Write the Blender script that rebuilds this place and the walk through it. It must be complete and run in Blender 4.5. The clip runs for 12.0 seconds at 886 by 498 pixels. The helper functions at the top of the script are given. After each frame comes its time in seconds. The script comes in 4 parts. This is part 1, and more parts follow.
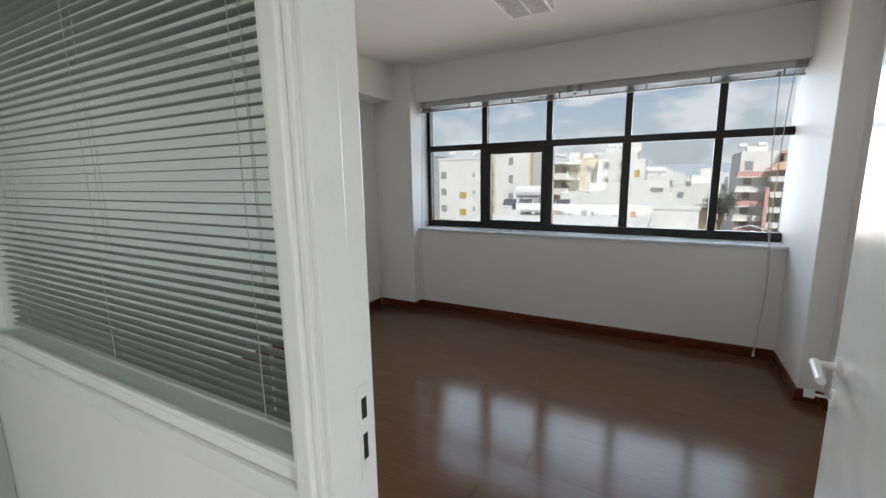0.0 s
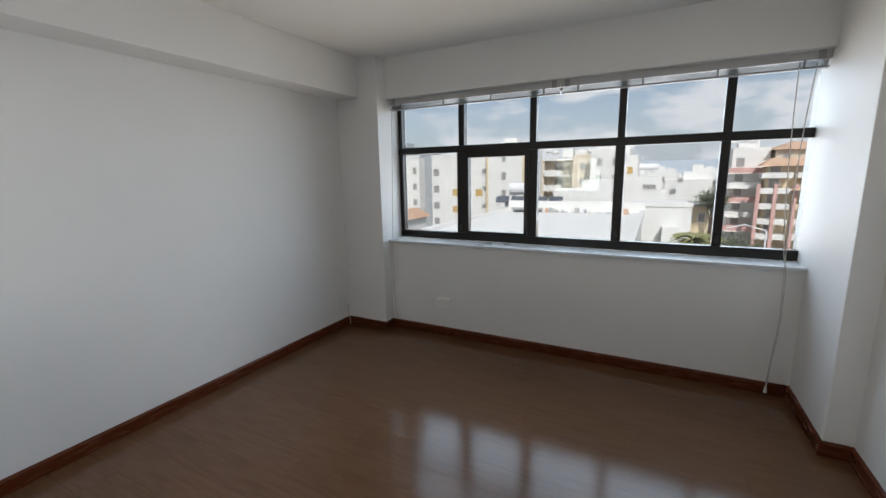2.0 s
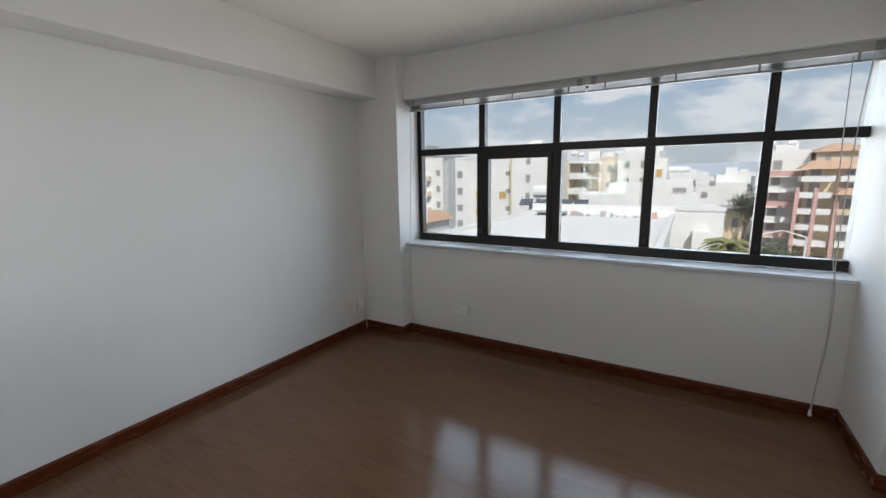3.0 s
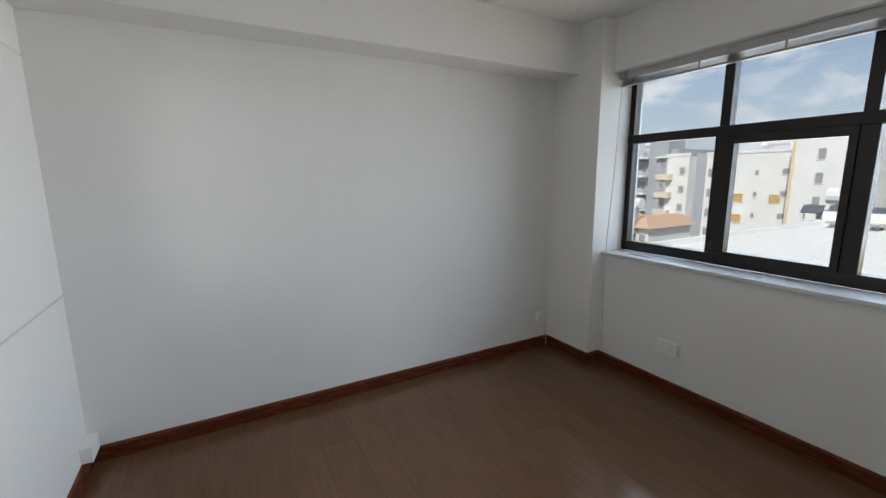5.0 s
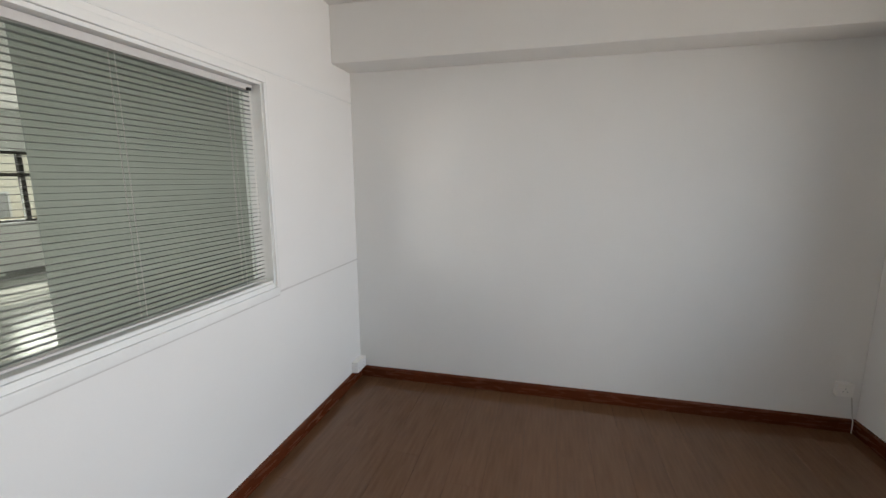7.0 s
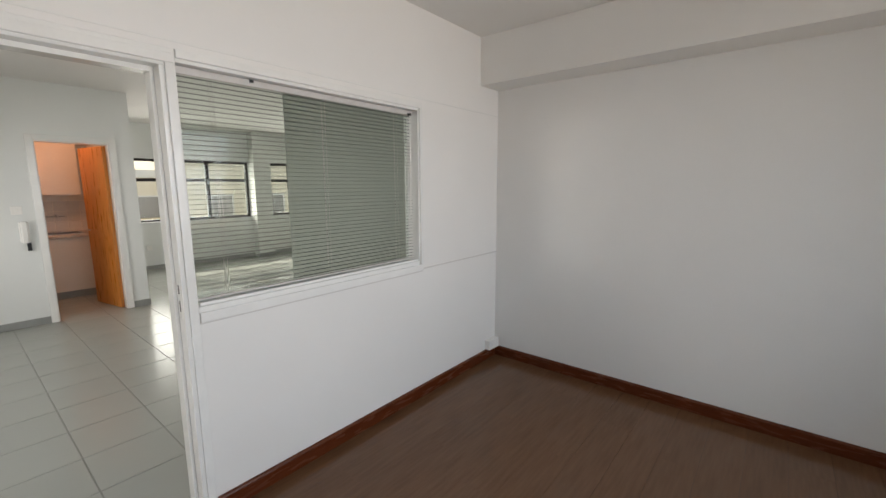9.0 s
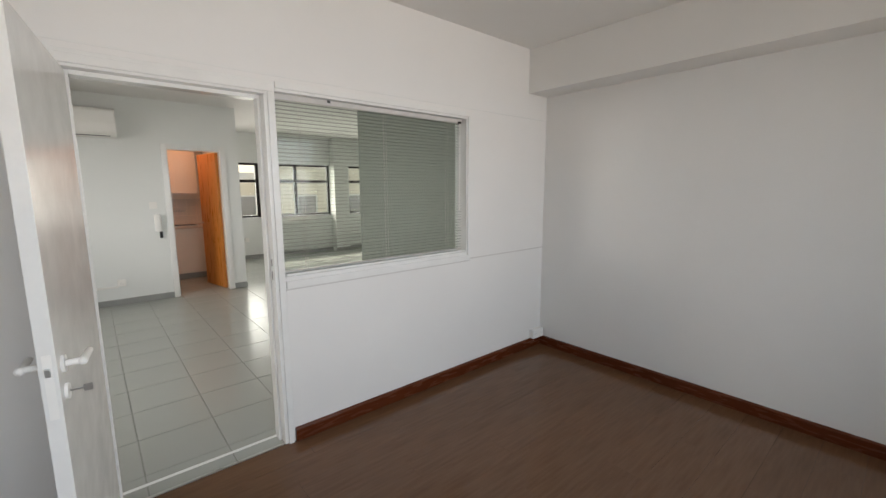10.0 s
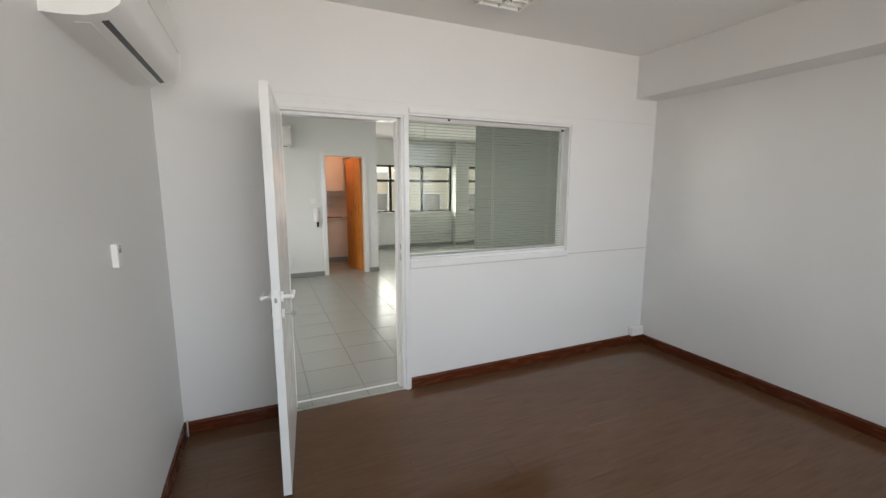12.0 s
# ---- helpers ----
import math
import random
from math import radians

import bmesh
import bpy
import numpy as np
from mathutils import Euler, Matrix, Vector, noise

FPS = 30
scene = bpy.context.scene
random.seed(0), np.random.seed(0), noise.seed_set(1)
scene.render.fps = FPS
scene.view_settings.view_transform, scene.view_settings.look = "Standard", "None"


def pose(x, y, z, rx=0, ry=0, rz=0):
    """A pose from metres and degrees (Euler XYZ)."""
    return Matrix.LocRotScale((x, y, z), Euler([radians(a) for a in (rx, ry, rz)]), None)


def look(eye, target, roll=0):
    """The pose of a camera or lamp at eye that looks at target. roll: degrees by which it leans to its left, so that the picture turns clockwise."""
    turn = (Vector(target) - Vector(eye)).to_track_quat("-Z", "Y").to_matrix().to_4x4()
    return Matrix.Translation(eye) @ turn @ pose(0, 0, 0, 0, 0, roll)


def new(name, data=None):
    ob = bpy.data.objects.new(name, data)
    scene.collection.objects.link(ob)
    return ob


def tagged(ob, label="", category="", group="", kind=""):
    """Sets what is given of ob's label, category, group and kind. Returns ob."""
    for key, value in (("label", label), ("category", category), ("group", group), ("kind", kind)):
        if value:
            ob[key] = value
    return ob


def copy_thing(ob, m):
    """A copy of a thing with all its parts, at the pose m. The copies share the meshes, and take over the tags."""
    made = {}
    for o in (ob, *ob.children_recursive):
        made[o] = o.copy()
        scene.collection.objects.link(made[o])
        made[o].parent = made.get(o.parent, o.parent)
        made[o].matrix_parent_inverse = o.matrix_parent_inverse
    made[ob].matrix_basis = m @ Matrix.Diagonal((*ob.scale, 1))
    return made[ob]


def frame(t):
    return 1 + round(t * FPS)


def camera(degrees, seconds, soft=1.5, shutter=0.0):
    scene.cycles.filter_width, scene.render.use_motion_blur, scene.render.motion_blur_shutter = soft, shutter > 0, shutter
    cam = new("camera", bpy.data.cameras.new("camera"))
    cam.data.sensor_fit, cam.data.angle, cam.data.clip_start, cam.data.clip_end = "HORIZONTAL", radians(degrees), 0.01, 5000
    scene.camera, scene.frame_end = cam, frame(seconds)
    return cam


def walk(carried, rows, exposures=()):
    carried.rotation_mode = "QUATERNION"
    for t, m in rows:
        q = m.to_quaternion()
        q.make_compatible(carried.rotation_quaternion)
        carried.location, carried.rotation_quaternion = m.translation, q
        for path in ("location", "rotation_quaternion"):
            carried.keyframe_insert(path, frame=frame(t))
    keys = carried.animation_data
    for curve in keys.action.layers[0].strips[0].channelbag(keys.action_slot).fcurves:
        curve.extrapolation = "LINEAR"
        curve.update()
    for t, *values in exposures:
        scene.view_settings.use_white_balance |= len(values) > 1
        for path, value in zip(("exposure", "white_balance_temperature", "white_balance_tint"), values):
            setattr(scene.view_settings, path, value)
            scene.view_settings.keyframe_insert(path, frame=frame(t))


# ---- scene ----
cam = camera(94.2, 12.0)
PATH = [
    (0, (0.796, 0.683, 1.519), (-0.138, 2.418, 1.175), -0.9),
    (0.5, (0.721, 0.902, 1.535), (-0.205, 2.641, 1.189), -0.9),
    (1, (0.708, 1.076, 1.556), (-0.21, 2.818, 1.207), -0.9),
    (1.5, (0.733, 1.192, 1.587), (-0.187, 2.932, 1.232), -1.0),
    (2, (0.743, 1.231, 1.608), (-0.164, 2.977, 1.247), -1.0),
    (2.5, (0.742, 1.26, 1.609), (-0.176, 3.002, 1.255), -0.9),
    (4.5, (0.618, 1.825, 1.564), (-0.946, 3.022, 1.218), -0.8),
    (5, (0.588, 1.975, 1.557), (-1.138, 2.925, 1.212), -0.5),
    (5.5, (0.558, 2.201, 1.574), (-1.304, 2.845, 1.233), -0.5),
    (6, (0.596, 2.407, 1.559), (-1.364, 2.657, 1.244), -0.6),
    (6.5, (0.662, 2.575, 1.565), (-1.306, 2.427, 1.24), -0.5),
    (7, (0.746, 2.662, 1.578), (-1.169, 2.187, 1.247), -0.2),
    (7.5, (0.85, 2.798, 1.593), (-0.981, 2.061, 1.264), 0.3),
    (9.5, (1.02, 3.38, 1.54), (-0.393, 1.996, 1.244), -0.4),
    (10, (1.112, 3.599, 1.535), (-0.177, 2.098, 1.24), -0.2),
    (10.5, (1.143, 3.784, 1.555), (-0.032, 2.193, 1.258), -0.1),
    (11, (1.153, 3.942, 1.548), (0.101, 2.267, 1.251), 0.0),
    (11.5, (1.223, 4.03, 1.552), (0.299, 2.282, 1.252), 0.0),
    (12, (1.29, 4.091, 1.56), (0.484, 2.286, 1.258), 0.1),
]
walk(cam, [(t, look(eye, target, roll)) for t, eye, target, roll in PATH], exposures=[(0.0, 0.36, 6500, 12), (2.5, 0.32, 6450, 12), (5.0, 0.40, 6450, 11), (7.0, 0.46, 6900, 14), (9.5, 0.24, 7050, 15), (12.0, 0.31, 6950, 14)])
# light levels, window tint, slat and door angles
SKY, SUN, NORTH, NORTH_LOW, SOUTH, EAST = 0.15, 5.5, 49, 30, 95, 145
TINT = (0.67, 0.69, 0.70)
SLAT, LEAF_TURN = 0.5, -6.4

# ---- world, sun, sky light ----
SUN_AZ, SUN_EL = radians(155), radians(42)      # compass from +y, clockwise
to_sun = Vector((math.sin(SUN_AZ) * math.cos(SUN_EL), math.cos(SUN_AZ) * math.cos(SUN_EL), math.sin(SUN_EL)))
world = bpy.data.worlds.new("world")
scene.world = world
world.use_nodes = True
wn, wl = world.node_tree.nodes, world.node_tree.links
bg = wn["Background"]
sky = wn.new("ShaderNodeTexSky")
sky.sky_type, sky.sun_disc = "NISHITA", False
sky.sun_elevation, sky.sun_rotation = SUN_EL, SUN_AZ
sky.air_density, sky.dust_density, sky.ozone_density = 1.0, 1.2, 1.0
coord = wn.new("ShaderNodeTexCoord")
stretch = wn.new("ShaderNodeMapping")
stretch.inputs["Scale"].default_value = (3.0, 3.0, 6.5)
stretch.inputs["Location"].default_value = (0.4, 0.2, 0.15)
puffs = wn.new("ShaderNodeTexNoise")
puffs.inputs["Scale"].default_value, puffs.inputs["Detail"].default_value = 2.1, 5
puffs.inputs["Roughness"].default_value = 0.55
ramp = wn.new("ShaderNodeValToRGB")
ramp.color_ramp.elements[0].position, ramp.color_ramp.elements[1].position = 0.45, 0.57
mixc = wn.new("ShaderNodeMix")
mixc.data_type = "RGBA"
mixc.inputs["B"].default_value = (8.2, 8.2, 8.3, 1)
wl.new(coord.outputs["Generated"], stretch.inputs["Vector"])
wl.new(stretch.outputs["Vector"], puffs.inputs["Vector"])
wl.new(puffs.outputs["Fac"], ramp.inputs["Fac"])
wl.new(ramp.outputs["Color"], mixc.inputs["Factor"])
split = wn.new("ShaderNodeSeparateXYZ")
low = wn.new("ShaderNodeMapRange")
low.inputs["From Min"].default_value, low.inputs["From Max"].default_value = 0.0, 0.30
low.inputs["To Min"].default_value, low.inputs["To Max"].default_value = 0.85, 0.12
haze = wn.new("ShaderNodeMix")
haze.data_type = "RGBA"
haze.inputs["B"].default_value = (5.6, 6.0, 6.5, 1)
wl.new(coord.outputs["Generated"], split.inputs["Vector"])
wl.new(split.outputs["Z"], low.inputs["Value"])
wl.new(low.outputs["Result"], haze.inputs["Factor"])
wl.new(sky.outputs["Color"], haze.inputs["A"])
wl.new(haze.outputs["Result"], mixc.inputs["A"])
wl.new(mixc.outputs["Result"], bg.inputs["Color"])
bg.inputs["Strength"].default_value = SKY

sun = new("sun", bpy.data.lights.new("sun", "SUN"))
sun.data.energy, sun.data.angle, sun.data.color = SUN, radians(0.5), (1.0, 0.95, 0.88)
sun.matrix_world = look(to_sun * 60, (0, 0, 0))


def sky_lamp(name, eye, target, w, h, watts, color, spread=180):
    lamp = new(name, bpy.data.lights.new(name, "AREA"))
    lamp.data.shape, lamp.data.size, lamp.data.size_y = "RECTANGLE", w, h
    lamp.data.energy, lamp.data.color = watts, color
    lamp.data.spread = radians(spread)
    lamp.matrix_world = look(eye, target)
    return lamp


# the sky from above and the sunlit roofs from below, both filling the window's opening
sky_lamp("north_sky_light", (0.0, 5.30, 1.72), (0.0, 4.30, 1.22), 3.4, 1.45, NORTH, (0.64, 0.82, 1.0), 128)
sky_lamp("north_roof_light", (0.0, 5.30, 1.60), (0.0, 4.30, 2.02), 3.4, 1.45, NORTH_LOW, (1.0, 0.86, 0.69), 128)
sky_lamp("south_sky_light", (-2.95, -6.35, 1.55), (-2.75, -5.35, 1.30), 4.2, 1.4, SOUTH, (1.0, 0.99, 0.95), 150)
# fill lamp added outside the unseen east opening to brighten the hall
sky_lamp("east_fill_light", (4.6, -0.9, 2.2), (0.5, -1.4, 1.0), 2.6, 2.2, EAST, (0.97, 1.0, 0.99))

# ---- materials ----


def material(name, color, rough=0.5, metal=0.0, var=0.06, scale=6.0, bump=0.0, bscale=120.0, coat=0.0, rand=0.0, stretch3=None, dark=None, spec=0.5):
    """Principled paint, wood or stone with variation at two scales and fine relief."""
    m = bpy.data.materials.new(name)
    m.use_nodes = True
    n, l = m.node_tree.nodes, m.node_tree.links
    b = n["Principled BSDF"]
    b.inputs["Roughness"].default_value, b.inputs["Metallic"].default_value = rough, metal
    b.inputs["Coat Weight"].default_value = coat
    b.inputs["Specular IOR Level"].default_value = spec
    b.inputs["Coat Roughness"].default_value = 0.12
    tc = n.new("ShaderNodeTexCoord")
    vec = tc.outputs["Object"]
    if stretch3:
        mp = n.new("ShaderNodeMapping")
        mp.inputs["Scale"].default_value = stretch3
        l.new(vec, mp.inputs["Vector"])
        vec = mp.outputs["Vector"]
    big = n.new("ShaderNodeTexNoise")
    big.inputs["Scale"].default_value, big.inputs["Detail"].default_value = scale, 5
    l.new(vec, big.inputs["Vector"])
    fine = n.new("ShaderNodeTexNoise")
    fine.inputs["Scale"].default_value, fine.inputs["Detail"].default_value = bscale, 3
    l.new(vec, fine.inputs["Vector"])
    add = n.new("ShaderNodeMath")
    add.operation = "MULTIPLY_ADD"
    add.inputs[1].default_value = 0.35
    l.new(fine.outputs["Fac"], add.inputs[0])
    l.new(big.outputs["Fac"], add.inputs[2])
    last = add.outputs[0]
    if rand:
        info = n.new("ShaderNodeObjectInfo")
        radd = n.new("ShaderNodeMath")
        radd.operation = "MULTIPLY_ADD"
        radd.inputs[1].default_value = rand
        l.new(info.outputs["Random"], radd.inputs[0])
        l.new(last, radd.inputs[2])
        last = radd.outputs[0]
        hi = 1.0 + rand
    else:
        hi = 1.0
    r = n.new("ShaderNodeMapRange")
    r.inputs["From Min"].default_value, r.inputs["From Max"].default_value = 0.35, hi
    l.new(last, r.inputs["Value"])
    mx = n.new("ShaderNodeMix")
    mx.data_type = "RGBA"
    c0 = dark or tuple(c * (1 - var) for c in color)
    c1 = color if dark else tuple(min(1, c * (1 + var * 0.6)) for c in color)
    mx.inputs["A"].default_value, mx.inputs["B"].default_value = (*c0, 1), (*c1, 1)
    l.new(r.outputs["Result"], mx.inputs["Factor"])
    l.new(mx.outputs["Result"], b.inputs["Base Color"])
    rr = n.new("ShaderNodeMapRange")
    rr.inputs["From Min"].default_value, rr.inputs["From Max"].default_value = 0.3, 0.7
    rr.inputs["To Min"].default_value, rr.inputs["To Max"].default_value = rough * 0.85, min(1, rough * 1.15)
    l.new(big.outputs["Fac"], rr.inputs["Value"])
    l.new(rr.outputs["Result"], b.inputs["Roughness"])
    if bump:
        bp = n.new("ShaderNodeBump")
        bp.inputs["Strength"].default_value, bp.inputs["Distance"].default_value = bump, 0.002
        l.new(fine.outputs["Fac"], bp.inputs["Height"])
        l.new(bp.outputs["Normal"], b.inputs["Normal"])
    return m


def glass(name, tint, rough=0.0):
    """Thin clear glass: sees through, with a weak mirror that grows at grazing angles."""
    m = bpy.data.materials.new(name)
    m.use_nodes = True
    n, l = m.node_tree.nodes, m.node_tree.links
    n.remove(n["Principled BSDF"])
    tr, gl, mx = n.new("ShaderNodeBsdfTransparent"), n.new("ShaderNodeBsdfGlossy"), n.new("ShaderNodeMixShader")
    tr.inputs["Color"].default_value = (*tint, 1)
    gl.inputs["Roughness"].default_value = rough
    lw, pw, sc = n.new("ShaderNodeLayerWeight"), n.new("ShaderNodeMath"), n.new("ShaderNodeMath")
    lw.inputs["Blend"].default_value = 0.5
    pw.operation, sc.operation = "POWER", "MULTIPLY_ADD"
    pw.inputs[1].default_value = 5.0
    sc.inputs[1].default_value, sc.inputs[2].default_value = 0.9, 0.035
    l.new(lw.outputs["Facing"], pw.inputs[0])
    l.new(pw.outputs[0], sc.inputs[0])
    l.new(sc.outputs[0], mx.inputs[0])
    l.new(tr.outputs[0], mx.inputs[1])
    l.new(gl.outputs[0], mx.inputs[2])
    l.new(mx.outputs[0], n["Material Output"].inputs["Surface"])
    return m


M_WALL = material("wall_paint", (0.80, 0.79, 0.77), 0.55, var=0.035, scale=1.6, bump=0.25, bscale=220)
M_CEIL = material("ceiling_paint", (0.80, 0.79, 0.77), 0.8, var=0.03, scale=1.3, bump=0.2, bscale=180)
M_GLOSS = material("gloss_white_paint", (0.83, 0.83, 0.81), 0.2, var=0.05, scale=9, bump=0.12, bscale=70)
M_FLOOR = material("brown_laminate", (0.158, 0.080, 0.042), 0.13, spec=0.36, var=0.3, scale=5, bump=0.05, bscale=60, rand=0.12, stretch3=(0.8, 9, 1), dark=(0.100, 0.048, 0.024))
M_SKIRT = material("mahogany_skirting", (0.110, 0.029, 0.011), 0.26, spec=0.25, var=0.3, scale=7, bump=0.05, bscale=60, stretch3=(1, 1, 8), dark=(0.085, 0.019, 0.007))
M_GAP = material("floor_underlay", (0.02, 0.012, 0.008), 0.8)
M_ALU = material("dark_bronze_aluminium", (0.011, 0.0085, 0.007), 0.4, metal=0.3, var=0.2, scale=10)
M_GLASS = glass("window_glass", TINT)
M_CLEAR = glass("clear_glass", (0.93, 0.96, 0.94))
M_SILL = material("white_marble", (0.62, 0.63, 0.64), 0.3, var=0.12, scale=4)
M_PLASTIC = material("white_plastic", (0.86, 0.85, 0.82), 0.35, var=0.02)
M_BLIND = material("grey_blind_enamel", (0.15, 0.16, 0.15), 0.35, var=0.05, scale=5)
M_RAIL = material("blind_rail_enamel", (0.62, 0.60, 0.58), 0.4, var=0.06)
# shaded copies of the rail enamel for the backlit raised blind
M_BACKLITRAIL = material("backlit_rail_enamel", (0.27, 0.265, 0.26), 0.4, var=0.06)
M_BACKLITHEAD = material("backlit_headrail_enamel", (0.46, 0.45, 0.44), 0.4, var=0.06)
M_CORD = material("cord", (0.55, 0.53, 0.5), 0.8)
M_BLACK = material("black_plastic", (0.015, 0.015, 0.016), 0.4)
M_METAL = material("brushed_steel", (0.55, 0.55, 0.54), 0.3, metal=1.0, var=0.05, scale=30)
M_TILE = material("pale_green_grey_tile", (0.37, 0.385, 0.36), 0.22, spec=0.28, var=0.05, scale=2, rand=0.15)
M_GROUT = material("grey_grout", (0.24, 0.25, 0.23), 0.9, var=0.2, scale=20)
M_GSKIRT = material("grey_tile_skirting", (0.30, 0.31, 0.30), 0.35, var=0.1)
M_ORANGE = material("orange_varnished_wood", (0.55, 0.20, 0.035), 0.3, var=0.25, scale=6, stretch3=(6, 6, 0.6))
M_CAB = material("cream_cabinet", (0.75, 0.68, 0.60), 0.35, var=0.03)
M_COUNTER = material("beige_worktop", (0.60, 0.48, 0.38), 0.3, var=0.15, scale=30)
M_KTILE = material("white_glazed_tile", (0.66, 0.62, 0.58), 0.12, var=0.05, rand=0.2)
M_GREENW = material("hall_wall_paint", (0.78, 0.80, 0.785), 0.55, var=0.03, scale=1.6, bump=0.2, bscale=220)
# darker and greener than the other hall walls
M_SAGE = material("dark_grey_green", (0.33, 0.355, 0.32), 0.5, var=0.05, scale=1.6, bump=0.2, bscale=220)
# outdoors; beige, salmon, ochre, roof and window colours are paled for haze
M_WHITEB = material("white_render", (0.78, 0.77, 0.74), 0.9, var=0.10, scale=0.5, bscale=4)
M_BEIGEB = material("beige_render", (0.70, 0.61, 0.48), 0.9, var=0.12, scale=0.5, bscale=4)
M_CREAM = material("cream_render", (0.82, 0.74, 0.60), 0.9, var=0.1, scale=0.5, bscale=4)
M_GREYB = material("grey_render", (0.36, 0.38, 0.40), 0.8, var=0.1, scale=0.5, bscale=4)
M_PINKB = material("salmon_render", (0.62, 0.38, 0.34), 0.9, var=0.1, scale=0.5, bscale=4)
M_YELB = material("ochre_render", (0.70, 0.57, 0.38), 0.9, var=0.1, scale=0.5, bscale=4)
M_ROOF = material("terracotta_tiles", (0.58, 0.38, 0.26), 0.85, var=0.3, scale=3, bscale=12, bump=0.5)
M_DARKW = material("dark_window_glass", (0.34, 0.33, 0.32), 0.15, var=0.2)
M_PANEL = material("solar_collector_glass", (0.10, 0.11, 0.13), 0.2, var=0.2)
M_SHUT = material("ochre_shutter", (0.55, 0.36, 0.12), 0.7)
M_CONC = material("concrete", (0.42, 0.41, 0.38), 0.9, var=0.2, scale=0.6, bscale=6)
M_GROUND = material("asphalt_and_dust", (0.16, 0.15, 0.13), 0.95, var=0.4, scale=0.05, bscale=0.8)
# blue-grey with the distance haze mixed into the colour
M_HAZEBLUE = material("haze_tinted_blue", (0.44, 0.49, 0.54), 1.0, var=0.1, scale=0.01, bscale=0.1)
M_LEAF = material("foliage", (0.12, 0.13, 0.075), 0.7, var=0.4, scale=2, dark=(0.07, 0.08, 0.05))
M_PALM = material("sunlit_palm_frond", (0.34, 0.34, 0.14), 0.6, var=0.3, scale=2, dark=(0.12, 0.13, 0.05))
M_BARK = material("bark", (0.14, 0.10, 0.07), 0.9, var=0.3, scale=4)
M_TANK = material("tank_plastic", (0.75, 0.75, 0.75), 0.5)

# ---- mesh helpers ----


def quadbox(bm, x0, x1, y0, y1, z0, z1):
    vs = [bm.verts.new((x, y, z)) for z in (z0, z1) for y in (y0, y1) for x in (x0, x1)]
    for f in ((0, 2, 3, 1), (4, 5, 7, 6), (0, 1, 5, 4), (2, 6, 7, 3), (0, 4, 6, 2), (1, 3, 7, 5)):
        bm.faces.new([vs[i] for i in f])


def boxes(*spans, bevel=0.0, seg=2):
    bm = bmesh.new()
    for s in spans:
        quadbox(bm, *s)
    if bevel:
        bmesh.ops.bevel(bm, geom=list(bm.edges), offset=bevel, segments=seg, affect="EDGES", profile=0.6)
    return bm


def cyl(bm, a, b, r0, r1=None, n=14, caps=True):
    """A tapered round bar from a to b."""
    a, b = Vector(a), Vector(b)
    q = (b - a).to_track_quat("Z", "Y").to_matrix().to_4x4()
    bmesh.ops.create_cone(bm, cap_ends=caps, segments=n, radius1=r0, radius2=r0 if r1 is None else r1, depth=(b - a).length, matrix=Matrix.Translation((a + b) / 2) @ q)
    return bm


def rods(*bars, n=12):
    bm = bmesh.new()
    for a, b, r in bars:
        cyl(bm, a, b, r, n=n)
    return bm


def sweep(profile, axis, a, b):
    """A profile of (u, v) points drawn out along an axis from a to b."""
    bm = bmesh.new()
    put = {"x": lambda w, u, v: (w, u, v), "y": lambda w, u, v: (u, w, v), "z": lambda w, u, v: (u, v, w)}[axis]
    rings = [[bm.verts.new(put(w, u, v)) for u, v in profile] for w in (a, b)]
    k = len(profile)
    for i in range(k):
        bm.faces.new((rings[0][i], rings[0][(i + 1) % k], rings[1][(i + 1) % k], rings[1][i]))
    bm.faces.new(rings[0][::-1])
    bm.faces.new(rings[1])
    bmesh.ops.recalc_face_normals(bm, faces=bm.faces)
    return bm


def mesh_of(name, bm, mat, smooth=False):
    me = bpy.data.meshes.new(name)
    bmesh.ops.recalc_face_normals(bm, faces=bm.faces)
    bm.to_mesh(me)
    bm.free()
    me.materials.append(mat)
    if smooth:
        for p in me.polygons:
            p.use_smooth = True
        me.set_sharp_from_angle(angle=radians(35))
    return me


def part(name, bm, mat, parent=None, label="", smooth=False):
    ob = new(name, mesh_of(name, bm, mat, smooth))
    ob.parent = parent
    if label:
        tagged(ob, label)
    return ob


def thing(name, at, label, category, group="", kind=""):
    ob = new(name)
    ob.empty_display_size = 0.05
    ob.location = at
    return tagged(ob, label, category, group, kind)


def setting(name, bm, mat, label, category):
    return tagged(part(name, bm, mat), label, category, kind="structure")


# ---- structure of the room ----
W, E, S, N, H = -2.175, 1.80, 1.24, 4.735, 2.71
CW, CE = -1.69, 1.665            # window reveal
SOUTH_Y = -5.95                  # far wall of the hall

setting("wall_west", boxes((W - 0.15, W, 1.12, 5.10, 0, H)), M_WALL, "plain white painted plaster wall", "wall")
setting("wall_east", boxes((E, E + 0.15, 1.12, 4.06, 0, H)), M_WALL, "plain white painted plaster wall", "wall")
setting("wall_north", boxes((CW, CE, N, 5.10, -0.4, 0.918), (CW, CE, N, 5.10, 2.335, H)), M_WALL, "white wall under and over the window", "wall")
setting("column_west", boxes((W, CW, 4.60, 5.10, 0, H), bevel=0.006), M_WALL, "white plastered column beside the window", "column")
setting("column_east", boxes((CE, E + 0.15, 4.06, 5.10, 0, H), bevel=0.006), M_WALL, "deep white plastered column beside the window", "column")
setting("beam", boxes((W + 0.001, -1.907, S, 4.60, 2.345, H - 0.001), bevel=0.005), M_WALL, "white downstand beam along the wall", "beam")
